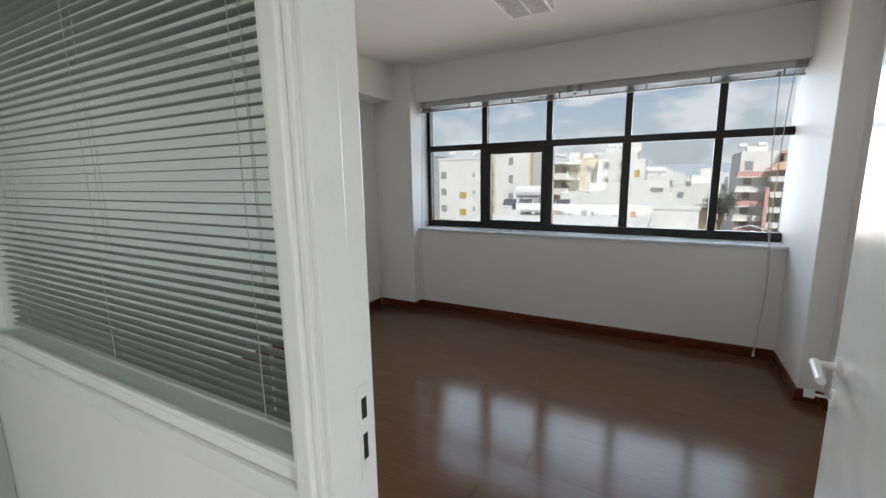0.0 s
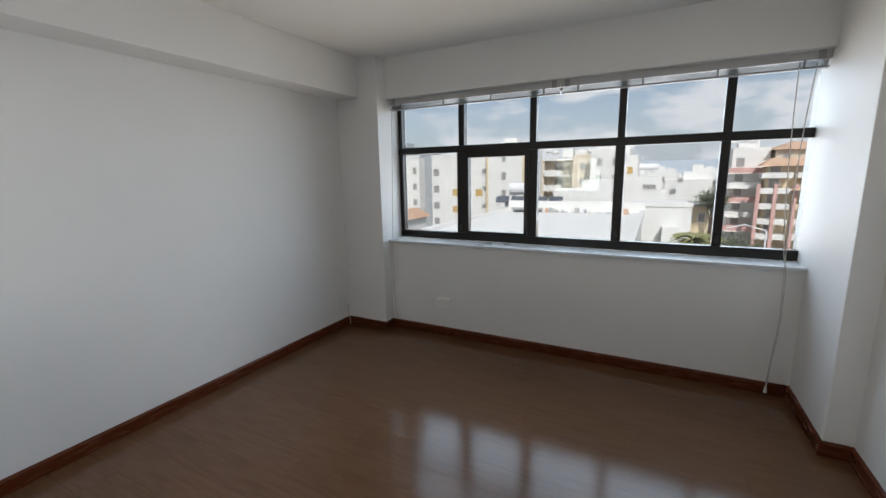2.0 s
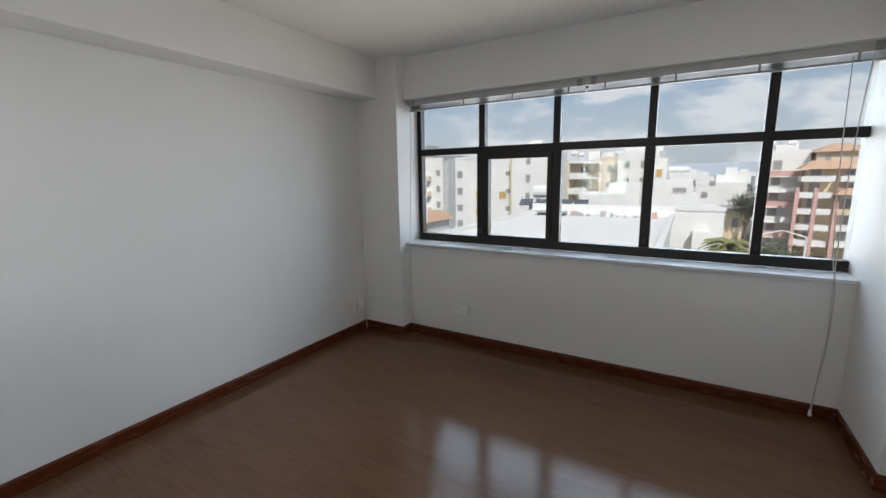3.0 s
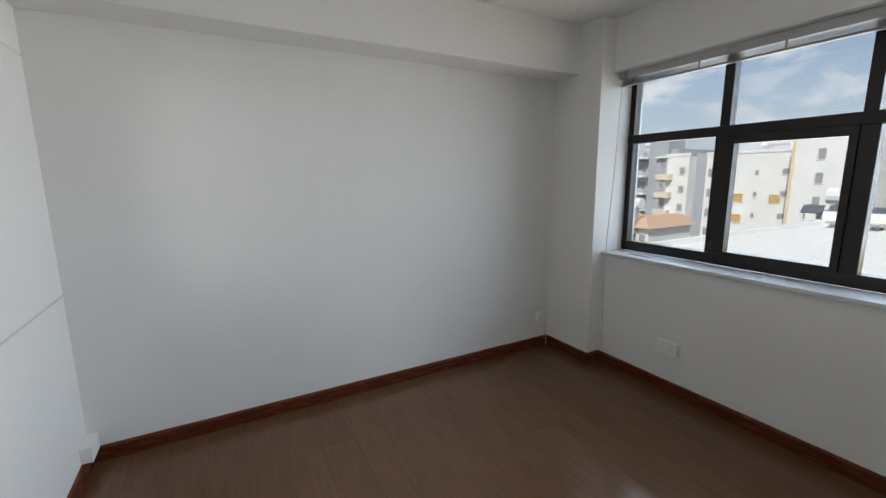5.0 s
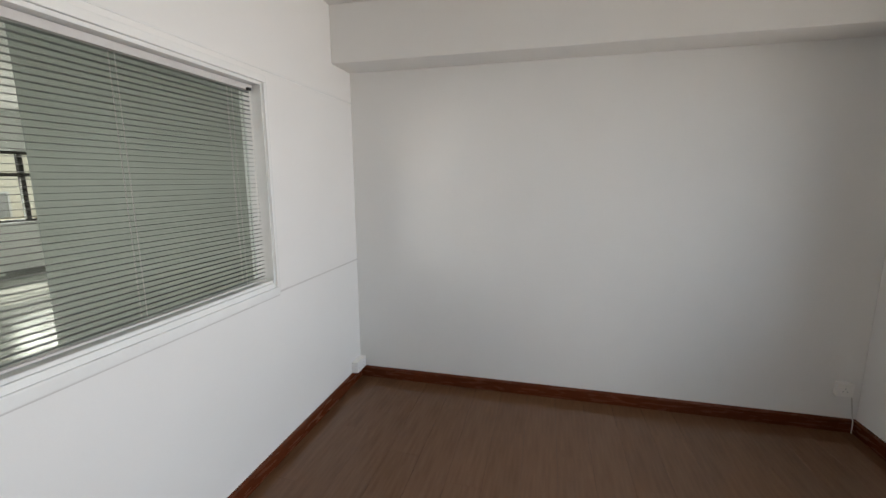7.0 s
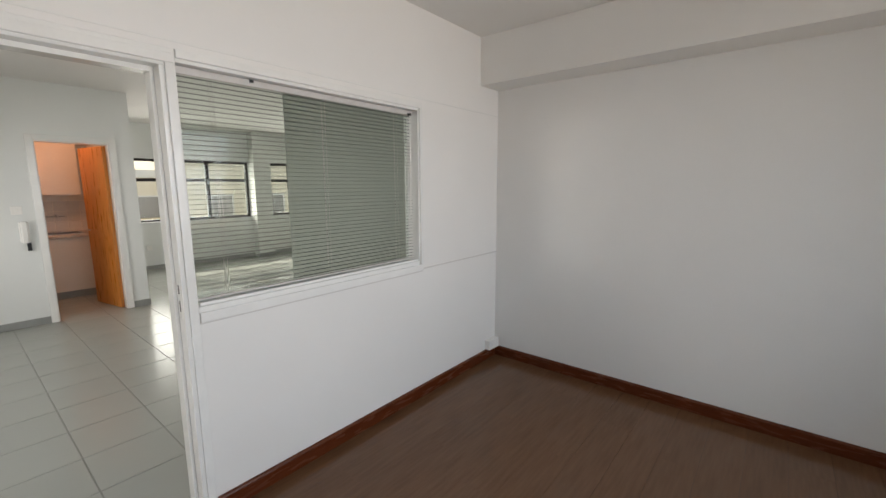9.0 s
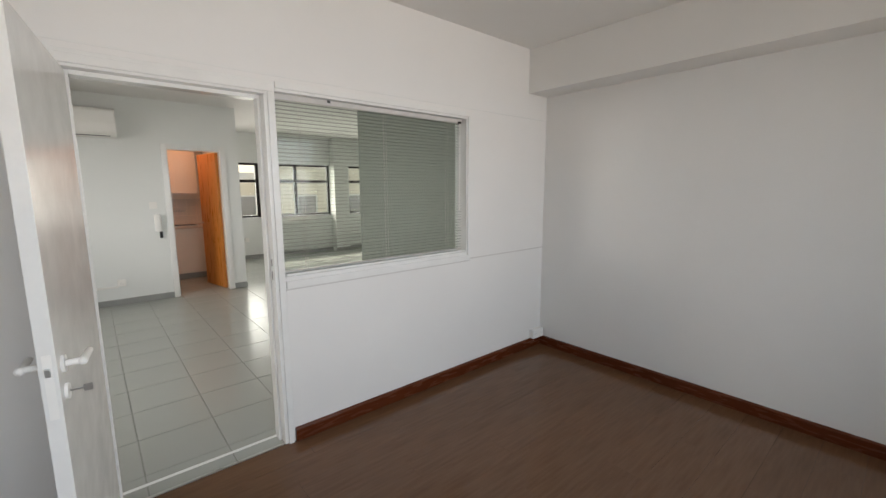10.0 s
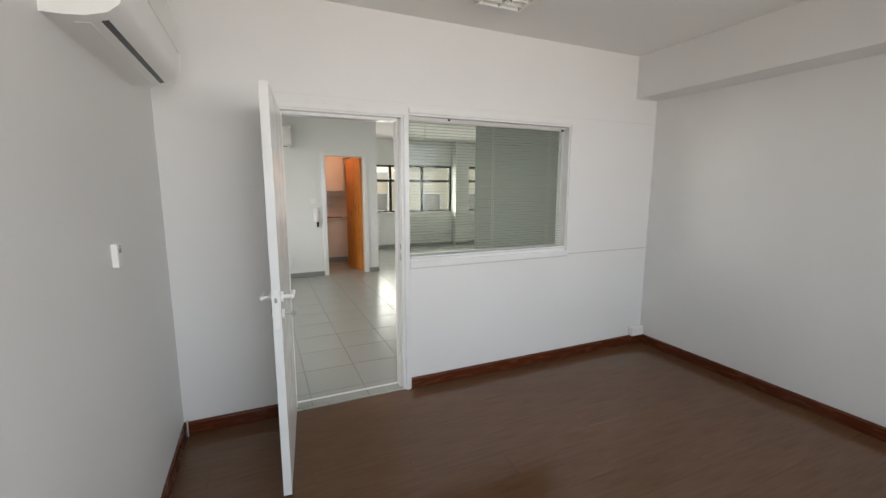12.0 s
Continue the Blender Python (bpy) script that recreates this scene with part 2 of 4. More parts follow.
setting("ceiling", boxes((W - 0.15, E + 0.15, 1.12, 5.10, H, H + 0.15)), M_CEIL, "flat white painted ceiling", "ceiling")
setting("wall_south", boxes((W, -1.19, 1.12, S, 0, H), (-1.19, 0.285, 1.12, S, 0, 0.955), (-1.19, 1.225, 1.12, S, 2.105, H), (1.225, E, 1.12, S, 0, H)), M_WALL, "white partition wall with a door and a glazed panel", "wall")
# grey strips paint the shadow line of the panel joints
setting("trim", boxes((W, -1.195, S, S + 0.003, 0.962, 0.972), (-1.195, 0.285, S, S + 0.003, 0.946, 0.953)), M_RAIL, "thin grey strips drawing the joint shadow line on the partition", "trim")

setting("trim_upper", boxes((W, 1.225, S, S + 0.003, 2.132, 2.140)), M_GLOSS, "thin white joint strip over the door head", "trim")
# skirting board with a rounded top
SK = 0.088


def skirt(axis, a, b, face, out, name="baseboard"):
    d = 0.018 * out
    prof = [(face, 0.002), (face + d, 0.002), (face + d, SK - 0.012), (face + d * 0.75, SK - 0.004), (face + d * 0.3, SK), (face, SK)]
    return tagged(part(name, sweep(prof, axis, a, b), M_SKIRT), "dark mahogany skirting board", "skirting", kind="structure")


skirt("y", S, 4.60, W, 1)
skirt("x", W + 0.018, CW + 0.018, 4.60, -1)
skirt("y", 4.60, N, CW, 1)
skirt("x", CW + 0.018, CE - 0.018, N, -1)
skirt("y", 4.06 - 0.018, N, CE, -1)
skirt("x", CE, E - 0.018, 4.06, -1)
skirt("y", S, 4.06, E, -1)
skirt("x", W + 0.018, 0.283, S, 1)
skirt("x", 1.227, E - 0.018, S, 1)

# ---- north window: dark aluminium, five bays, fixed lights over ----
GY = 4.948
win = tagged(thing("window_1", (0, GY, 0.945), "wide dark bronze aluminium window of five bays with top lights", "window"), kind="structure")


def wpart(name, bm, mat, label="", parent=None):
    ob = part(name, bm, mat, parent or win, label)
    if parent is None:
        ob.matrix_parent_inverse = Matrix.Translation((0, -GY, -0.945))
    return ob


Z0, ZT0, ZT1, Z1 = 0.945, 1.806, 1.872, 2.335
bays = [(-1.646, -1.019), (-0.899, -0.332), (-0.224, 0.415), (0.490, 1.138), (1.199, 1.700)]
wpart("window_frame", boxes((CW - 0.03, CE + 0.04, GY, GY + 0.07, Z0, 1.022), bevel=0.004), M_ALU)
wpart("window_frame", boxes((CW - 0.03, CE + 0.04, GY, GY + 0.07, Z1 - 0.05, Z1 + 0.01), bevel=0.004), M_ALU)
wpart("transom", boxes((CW - 0.03, CE + 0.04, GY - 0.004, GY + 0.066, ZT0, ZT1), bevel=0.004), M_ALU)
for x0, x1 in ((CW - 0.03, -1.646), (-1.019, -0.93), (-0.302, -0.224), (0.415, 0.490), (1.138, 1.199)):
    wpart("mullion", boxes((x0, x1, GY + 0.003, GY + 0.073, 1.022, ZT0), bevel=0.003), M_ALU)
for x0, x1 in ((CW - 0.03, -1.646), (-1.000, -0.94), (-0.302, -0.242), (0.425, 0.482), (1.140, 1.199)):
    wpart("mullion", boxes((x0, x1, GY + 0.003, GY + 0.073, ZT1, Z1 - 0.05), bevel=0.003), M_ALU)
wpart("sash", boxes((-0.93, -0.893, GY - 0.012, GY + 0.05, 1.022, ZT0), (-0.338, -0.302, GY - 0.012, GY + 0.05, 1.022, ZT0), (-0.893, -0.338, GY - 0.012, GY + 0.05, 1.022, 1.045), (-0.893, -0.338, GY - 0.012, GY + 0.05, 1.752, ZT0)), M_ALU, "opening casement with a thicker frame")
for x0, x1 in bays:
    pane = wpart("pane", boxes((x0 - 0.01, x1 + 0.01, GY + 0.034, GY + 0.038, 1.014, ZT0 + 0.008)), M_GLASS)
    pane.visible_shadow = False
for x0, x1 in ((-1.646, -1.000), (-0.940, -0.302), (-0.242, 0.425), (0.482, 1.140), (1.199, 1.700)):
    pane = wpart("pane", boxes((x0 - 0.01, x1 + 0.01, GY + 0.034, GY + 0.038, ZT1 - 0.008, Z1 - 0.042)), M_GLASS)
    pane.visible_shadow = False
for x in (-0.98, 0.45, 1.17):
    wpart("hinge", boxes((x - 0.012, x + 0.012, GY - 0.008, GY + 0.002, 1.05, 1.10), bevel=0.002), M_BLACK)
tagged(part("window_sill", boxes((CW - 0.02, CE, N - 0.03, GY + 0.004, 0.918, 0.945), bevel=0.006, seg=3), M_SILL), "white marble window sill", "window sill", kind="structure")

# raised aluminium blind under the lintel, its greys darkened for backlight
blind = thing("venetian_blind", (0, 4.84, 2.33), "raised aluminium venetian blind under the window lintel, greyed for backlight", "blind")
BY = 4.80


def bpart(name, bm, mat, label=""):
    ob = part(name, bm, mat, blind, label)
    ob.matrix_parent_inverse = Matrix.Translation((0, -4.84, -2.33))
    return ob


for x0, x1 in ((CW + 0.004, -0.012), (-0.008, CE - 0.004)):
    bpart("headrail", boxes((x0, x1, BY, BY + 0.045, 2.280, 2.333), bevel=0.003), M_BACKLITHEAD)
    for k in range(9):
        z = 2.272 - k * 0.0034
        bpart("slat", sweep([(BY + 0.006, z), (BY + 0.022, z + 0.0022), (BY + 0.038, z), (BY + 0.022, z + 0.001)], "x", x0 + 0.01, x1 - 0.01), M_BACKLITRAIL)
    bpart("bottom_rail", boxes((x0 + 0.005, x1 - 0.005, BY + 0.004, BY + 0.040, 2.228, 2.241), bevel=0.004), M_BACKLITRAIL)
    for f in (0.08, 0.36, 0.64, 0.92):
        x = x0 + (x1 - x0) * f
        bpart("ladder_tape", boxes((x - 0.006, x + 0.006, BY - 0.002, BY + 0.002, 2.226, 2.284)), M_BACKLITRAIL)
    for f in (0.03, 0.97):
        x = x0 + (x1 - x0) * f
        bpart("bracket", boxes((x - 0.02, x + 0.02, BY - 0.004, BY + 0.048, 2.279, 2.335), bevel=0.002), M_BACKLITRAIL)


def cord(pts, r, mat, name, parent):
    cu = bpy.data.curves.new(name, "CURVE")
    cu.dimensions, cu.bevel_depth, cu.bevel_resolution = "3D", r, 2
    sp = cu.splines.new("NURBS")
    sp.points.add(len(pts) - 1)
    for p, q in zip(sp.points, pts):
        p.co = (*q, 1)
    sp.use_endpoint_u, sp.order_u = True, 3
    cu.materials.append(mat)
    ob = new(name, cu)
    if parent:
        ob.parent = parent
        ob.matrix_parent_inverse = Matrix.Translation(-parent.location)
    return ob


cord([(-1.655, 4.79, 2.26), (-1.65, 4.76, 1.6), (-1.645, 4.70, 0.96), (-1.64, 4.695, 0.6), (-1.63, 4.70, 0.2), (-1.60, 4.69, 0.10), (-1.58, 4.70, 0.12)], 0.003, M_CORD, "pull_cord", blind)
cord([(1.50, 4.79, 2.26), (1.50, 4.77, 1.7), (1.53, 4.72, 1.0), (1.555, 4.70, 0.95), (1.56, 4.69, 0.5), (1.53, 4.68, 0.25), (1.52, 4.68, 0.07)], 0.003, M_CORD, "pull_cord", blind)
cord([(1.59, 4.79, 2.26), (1.56, 4.77, 1.9), (1.545, 4.74, 1.4), (1.54, 4.70, 0.95), (1.555, 4.69, 0.6), (1.535, 4.68, 0.35), (1.525, 4.68, 0.07)], 0.003, M_CORD, "pull_cord", blind)
bpart("tassel", cyl(bmesh.new(), (1.522, 4.68, 0.03), (1.522, 4.68, 0.075), 0.011, 0.006), M_PLASTIC, "white plastic cord tassel")
slip = thing("plastic_strip", (-1.42, 4.80, 0.946), "loose white plastic strip lying on the window sill", "plastic strip")
s1 = part("strip", boxes((-0.13, 0.09, -0.012, 0.012, 0, 0.004), (-0.06, 0.13, -0.004, 0.02, 0.004, 0.008), bevel=0.0015), M_PLASTIC, slip)
slip.rotation_euler.z = radians(-6)

# ---- glazed panel in the partition ----
PX0, PX1, PZ0, PZ1 = -1.19, 0.285, 0.955, 2.105
gp = thing("window_2", (0, 1.18, PZ0), "white painted timber glazed panel in the partition", "window", kind="structure")


def gpart(name, bm, mat, label="", parent=None):
    ob = part(name, bm, mat, parent or gp, label)
    ob.matrix_parent_inverse = Matrix.Translation((0, -1.18, -PZ0))
    return ob


for y0, y1, p in ((S, S + 0.014, 1), (1.106, 1.12, -1)):
    gpart("casing", boxes((PX0, PX1, y0, y1, PZ0, PZ0 + 0.045), bevel=0.004), M_GLOSS)
    gpart("casing", boxes((PX0, PX1, y0, y1, PZ1 - 0.035, PZ1), bevel=0.004), M_GLOSS)
    gpart("casing", boxes((PX0, PX0 + 0.024, y0, y1, PZ0 + 0.045, PZ1 - 0.035), bevel=0.004), M_GLOSS)
gpart("window_frame", boxes((PX0, PX0 + 0.032, 1.12, S, PZ0, PZ1), bevel=0.003), M_GLOSS)
gpart("window_frame", boxes((PX0 + 0.032, PX1, 1.12, S, PZ1 - 0.05, PZ1), bevel=0.003), M_GLOSS)
gpart("window_frame", boxes((PX0 + 0.032, PX1, 1.12, S, PZ0, PZ0 + 0.07), bevel=0.003), M_GLOSS)
for y0, y1 in ((1.118, 1.132), (1.218, 1.232)):
    gpart("glazing_bead", boxes((PX0 + 0.032, PX1 - 0.01, y0, y1, PZ0 + 0.07, PZ0 + 0.086), bevel=0.005), M_GLOSS)
gpart("glazing_bead", boxes((PX0 + 0.032, PX0 + 0.044, 1.118, 1.132, PZ0 + 0.086, PZ1 - 0.05), bevel=0.004), M_GLOSS)
gpane = gpart("pane", boxes((PX0 + 0.032, PX1, 1.134, 1.139, PZ0 + 0.07, PZ1 - 0.05)), M_CLEAR)
gpane.visible_shadow = False

# lowered blind behind its glass
vb = thing("venetian_blind", (0, 1.185, 2.05), "lowered grey-green aluminium venetian blind in the partition glazing, slats open", "blind")


def vpart(name, bm, mat, label=""):
    ob = part(name, bm, mat, vb, label)
    ob.matrix_parent_inverse = Matrix.Translation((0, -1.185, -2.05))
    return ob


BX0, BX1 = PX0 + 0.042, PX1 - 0.012
vpart("headrail", boxes((BX0, BX1, 1.172, 1.198, 2.024, 2.053), bevel=0.002), M_RAIL)
vpart("headrail_clip", boxes((-0.058, -0.038, 1.170, 1.201, 2.040, 2.054)), M_BLACK)
vpart("bottom_rail", boxes((BX0, BX1, 1.173, 1.197, 1.043, 1.052), bevel=0.002), M_RAIL)
slat_mesh = None
NSL = 45
ca, sa = math.cos(radians(SLAT)), math.sin(radians(SLAT))
for k in range(NSL):
    z = 1.064 + k * (2.016 - 1.064) / (NSL - 1)
    if slat_mesh is None:
        prof = [(u * ca - v * sa, u * sa + v * ca) for u, v in ((-0.0125, 0), (-0.006, 0.0014), (0, 0.0019), (0.006, 0.0014), (0.0125, 0), (0.006, 0.0010), (0, 0.0015), (-0.006, 0.0010))]
        slat_mesh = mesh_of("slat", sweep(prof, "x", BX0 + 0.002, BX1 - 0.002), M_BLIND)
    s = new("slat", slat_mesh)
    s.parent = vb
    s.location = (0, 0, z - 2.05)
    s.rotation_euler = (radians(random.uniform(-1.0, 1.0)), radians(random.uniform(-0.05, 0.05)), 0)
for x in (-1.0, -0.45, 0.13):
    for dy in (-0.014, 0.014):
        vpart("ladder_cord", cyl(bmesh.new(), (x, 1.185 + dy, 1.05), (x, 1.185 + dy, 2.03), 0.0009, n=6), M_CORD)
    vpart("lift_cord", cyl(bmesh.new(), (x + 0.012, 1.185, 1.05), (x + 0.012, 1.185, 2.03), 0.0009, n=6), M_CORD)
vpart("tilt_wand", cyl(bmesh.new(), (BX0 + 0.035, 1.208, 1.36), (BX0 + 0.03, 1.206, 2.03), 0.0035, n=8), M_PLASTIC, "clear plastic tilt wand")
vpart("wand_hook", boxes((BX0 + 0.022, BX0 + 0.045, 1.196, 1.212, 2.02, 2.035), bevel=0.002), M_BLACK)

# ---- door in the partition, standing open ----
JX0, JX1, DH = 0.345, 1.14, 2.035
dr = thing("door_1", (0.8, 1.18, 0), "white gloss painted flush door standing open into the room", "door", kind="structure")


def dpart(name, bm, mat, label="", parent=None):
    ob = part(name, bm, mat, parent or dr, label)
    if parent is None:
        ob.matrix_parent_inverse = Matrix.Translation((-0.8, -1.18, 0))
    return ob


dpart("door_post", boxes((PX1, JX0, 1.112, S + 0.002, 0.001, DH), bevel=0.004), M_GLOSS)
dpart("door_post", boxes((JX1, 1.225, 1.112, S + 0.002, 0.001, DH), bevel=0.004), M_GLOSS)
dpart("door_head", boxes((PX1, 1.225, 1.112, S + 0.002, DH, 2.105), bevel=0.004), M_GLOSS)
for x0, x1 in ((JX0, JX0 + 0.014), (JX1 - 0.02, JX1)):
    dpart("door_stop", boxes((x0, x1, 1.112, 1.178, 0.001, DH), bevel=0.003), M_GLOSS)
dpart("door_stop", boxes((JX0 + 0.014, JX1 - 0.02, 1.112, 1.185, DH - 0.02, DH), bevel=0.003), M_GLOSS)
for y0, y1 in ((S + 0.002, S + 0.016), (1.096, 1.112)):
    dpart("casing", boxes((JX0 - 0.052, JX0 - 0.018, y0, y1, 0.001, DH + 0.012), bevel=0.004), M_GLOSS)
    dpart("casing", boxes((JX0 - 0.05, JX1 + 0.05, y0, y1, DH + 0.012, DH + 0.05), bevel=0.004), M_GLOSS)
    dpart("casing", boxes((JX1 + 0.012, JX1 + 0.05, y0, y1, 0.001, DH + 0.012), bevel=0.004), M_GLOSS)
for x0, x1, y0 in ((PX1 - 0.004, PX1 + 0.008, 1.104), (JX0 - 0.060, JX0 - 0.053, 1.100), (JX0 - 0.017, JX0 - 0.004, 1.106)):
    dpart("bead", boxes((x0, x1, y0, 1.1125, 0.001, DH + 0.010), bevel=0.003), M_GLOSS)
plate = dpart("strike_plate", boxes((JX0, JX0 + 0.002, 1.196, 1.226, 0.98, 1.16)), M_GLOSS, "painted-over steel strike plate")
part("latch_hole", boxes((JX0 + 0.002, JX0 + 0.0026, 1.203, 1.217, 1.095, 1.135)), M_BLACK, plate)
part("bolt_hole", boxes((JX0 + 0.002, JX0 + 0.0026, 1.204, 1.216, 1.015, 1.065)), M_BLACK, plate)
LW, LT = 0.815, 0.040
leaf = part("door_leaf", boxes((-LT, 0, 0, LW, 0.012, 2.012), bevel=0.002), M_GLOSS, dr)
leaf.location = (JX1 + 0.03 - 0.8, S + 0.012 - 1.18, 0)
leaf.rotation_euler.z = radians(LEAF_TURN)
HZ = 1.03


def lever(side):
    """Lever handle, rose and key plate on one face of the leaf."""
    x = -LT if side < 0 else 0.0
    y = LW - 0.06
    bm = rods(((x, y, HZ), (x + side * 0.009, y, HZ), 0.026), ((x, y, HZ), (x + side * 0.05, y, HZ), 0.010))
    cyl(bm, (x + side * 0.048, y + 0.006, HZ), (x + side * 0.050, y - 0.105, HZ - 0.004), 0.0115, 0.010)
    bmesh.ops.create_uvsphere(bm, u_segments=10, v_segments=6, radius=0.0125, matrix=Matrix.Translation((x + side * 0.048, y + 0.004, HZ)))
    part("lever_handle", bm, M_PLASTIC, leaf, "white nylon lever handle", smooth=True)
    kb = rods(((x, y, HZ - 0.085), (x + side * 0.009, y, HZ - 0.085), 0.024))
    part("key_rose", kb, M_PLASTIC, leaf, smooth=True)


lever(-1)
lever(1)
part("key", boxes((-LT - 0.045, -LT - 0.009, LW - 0.0625, LW - 0.0575, HZ - 0.088, HZ - 0.082), (-LT - 0.062, -LT - 0.04, LW - 0.062, LW - 0.058, HZ - 0.096, HZ - 0.074), bevel=0.001), M_METAL, leaf, "steel key in the lock")
part("lock_plate", boxes((-LT / 2 - 0.01, -LT / 2 + 0.01, LW, LW + 0.0015, HZ - 0.14, HZ + 0.05)), M_PLASTIC, leaf)
part("latch", boxes((-LT / 2 - 0.006, -LT / 2 + 0.006, LW + 0.0015, LW + 0.010, HZ - 0.012, HZ + 0.012), bevel=0.002), M_METAL, leaf)
for z in (0.25, 1.0, 1.78):
    part("hinge", rods(((0.006, -0.004, z - 0.04), (0.006, -0.004, z + 0.04), 0.006)), M_METAL, leaf)
setting("threshold", boxes((JX0, JX1, 1.221, 1.237, 0.0, 0.006), bevel=0.002), M_METAL, "thin metal threshold strip between tile and wood", "threshold")

# ---- sockets, switch, air conditioner, ceiling lights ----


def socket(name, w, h, d, gangs, label, category, m):
    ob = thing(name, (0, 0, 0), label, category)
    part("back_box", boxes((-w / 2, w / 2, 0, d, -h / 2, h / 2), bevel=0.004), M_PLASTIC, ob)
    part("face_plate", boxes((-w / 2 - 0.001, w / 2 + 0.001, d, d + 0.007, -h / 2 - 0.001, h / 2 + 0.001), bevel=0.003), M_PLASTIC, ob)
    for g in range(gangs):
        cx = (g - (gangs - 1) / 2) * w / max(1, gangs) * 0.98
        for dx, dz, a, b in ((0, 0.008, 0.002, 0.004), (-0.011, -0.010, 0.0035, 0.002), (0.011, -0.010, 0.0035, 0.002)):
            part("pin_hole", boxes((cx + dx - a, cx + dx + a, d + 0.007, d + 0.0076, dz - b, dz + b)), M_GREYB, ob)
        part("rocker", boxes((cx - 0.006, cx + 0.006, d + 0.006, d + 0.011, 0.022, 0.036), bevel=0.002), M_PLASTIC, ob)
    ob.matrix_basis = m
    return ob


socket("wall_socket", 0.155, 0.09, 0.042, 2, "white plastic double wall socket under the window", "socket", pose(-1.07, N, 0.345, 0, 0, 180))
socket("wall_socket", 0.085, 0.085, 0.030, 1, "white plastic single wall socket near the column", "socket", pose(W, 4.50, 0.29, 0, 0, -90))
socket("wall_socket", 0.150, 0.085, 0.045, 2, "white plastic double socket just above the skirting", "socket", pose(-2.085, S, 0.135, 0, 0, 0))
cable = new("cable_stub", None)
cable.location = (W + 0.01, 4.57, 0.0)
tagged(cable, "short grey cable running down from socket into skirting", "cable")
cord([(W + 0.006, 4.555, 0.25), (W + 0.006, 4.57, 0.15), (W + 0.010, 4.575, 0.10), (W + 0.024, 4.575, 0.07), (W + 0.024, 4.573, 0.003)], 0.003, M_CORD, "cable", cable)
stub = thing("cable_stub", (E - 0.022, S + 0.03, 0.0), "short white cable end in the corner above the skirting", "cable")
part("cable", rods(((0, 0, 0.003), (0.0, 0, 0.10), 0.004), ((0, 0, 0.10), (-0.004, 0.01, 0.115), 0.005)), M_CORD, stub)

sw = thing("thermostat", (E, 2.19, 1.30), "small white wall remote holder beside the door corner", "wall control")
part("body", boxes((-0.022, 0, -0.03, 0.03, -0.045, 0.045), bevel=0.006), M_PLASTIC, sw)
part("display", boxes((-0.0228, -0.0220, -0.014, 0.014, 0.008, 0.026)), M_BLIND, sw)
part("button", boxes((-0.0245, -0.0220, -0.004, 0.004, 0.030, 0.036), bevel=0.001), M_BLACK, sw)


def air_conditioner(m, length=0.92):
    ob = thing("air_conditioner", (0, 0, 0), "white wall-mounted split air conditioner unit", "air conditioner")
    l2 = length / 2
    prof = [(0, -0.055), (0.05, -0.0545), (0.10, -0.050), (0.15, -0.035), (0.180, -0.010), (0.198, 0.030), (0.204, 0.11), (0.202, 0.24), (0.185, 0.272), (0.145, 0.285), (0, 0.285)]
    part("body", sweep(prof, "x", -l2 + 0.012, l2 - 0.012), M_PLASTIC, ob, smooth=True)
    for s in (-1, 1):
        cap = [(u * 1.012, v * 1.012) for u, v in prof]
        a, b = sorted((s * l2, s * (l2 - 0.012)))
        part("end_cap", sweep(cap, "x", a, b), M_PLASTIC, ob)
    part("air_slot", sweep([(0.122, -0.0430), (0.140, -0.0376), (0.1405, -0.0400), (0.1225, -0.0454)], "x", -l2 + 0.06, l2 - 0.06), M_BLACK, ob, "dark air outlet slot")
    part("flap", sweep([(0.060, -0.0530), (0.096, -0.0500), (0.096, -0.0520), (0.060, -0.0550)], "x", -l2 + 0.06, l2 - 0.06), M_PLASTIC, ob)
    part("front_panel", boxes((-l2 + 0.02, l2 - 0.02, 0.200, 0.208, 0.105, 0.245), bevel=0.003), M_PLASTIC, ob)
    part("display", boxes((l2 - 0.2, l2 - 0.12, 0.2075, 0.2088, 0.115, 0.13)), M_RAIL, ob)
    ob.matrix_basis = m
    return ob


air_conditioner(pose(E, 2.10, 2.08, 0, 0, 90))


def ceiling_light(m):
    ob = thing("ceiling_light", (0, 0, 0), "white recessed-louvre fluorescent ceiling light, switched off", "ceiling light", group="ceiling lights")
    part("frame", boxes((-0.155, -0.140, -0.31, 0.31, -0.06, 0), (0.140, 0.155, -0.31, 0.31, -0.06, 0), (-0.14, 0.14, -0.31, -0.295, -0.06, 0), (-0.14, 0.14, 0.295, 0.31, -0.06, 0)), M_PLASTIC, ob)
    part("reflector", boxes((-0.14, 0.14, -0.295, 0.295, -0.012, -0.004)), M_PLASTIC, ob)
    for x in (-0.07, 0.07):
        part("tube", rods(((x, -0.28, -0.03), (x, 0.28, -0.03), 0.012)), M_TUBE, ob, "white fluorescent tube", smooth=True)
    part("louvre_spine", boxes((-0.004, 0.004, -0.295, 0.295, -0.058, -0.014)), M_PLASTIC, ob)
    for k in range(9):
        y = -0.25 + k * 0.0625
        part("louvre", boxes((-0.14, 0.14, y - 0.001, y + 0.001, -0.056, -0.016)), M_PLASTIC, ob)
    ob.matrix_basis = m
    return ob


M_TUBE = material("white_tube_glass", (0.85, 0.85, 0.84), 0.25, var=0.01)
lightA = ceiling_light(pose(-0.135, 3.50, H))
copy_thing(lightA, pose(-0.135, 2.03, H))

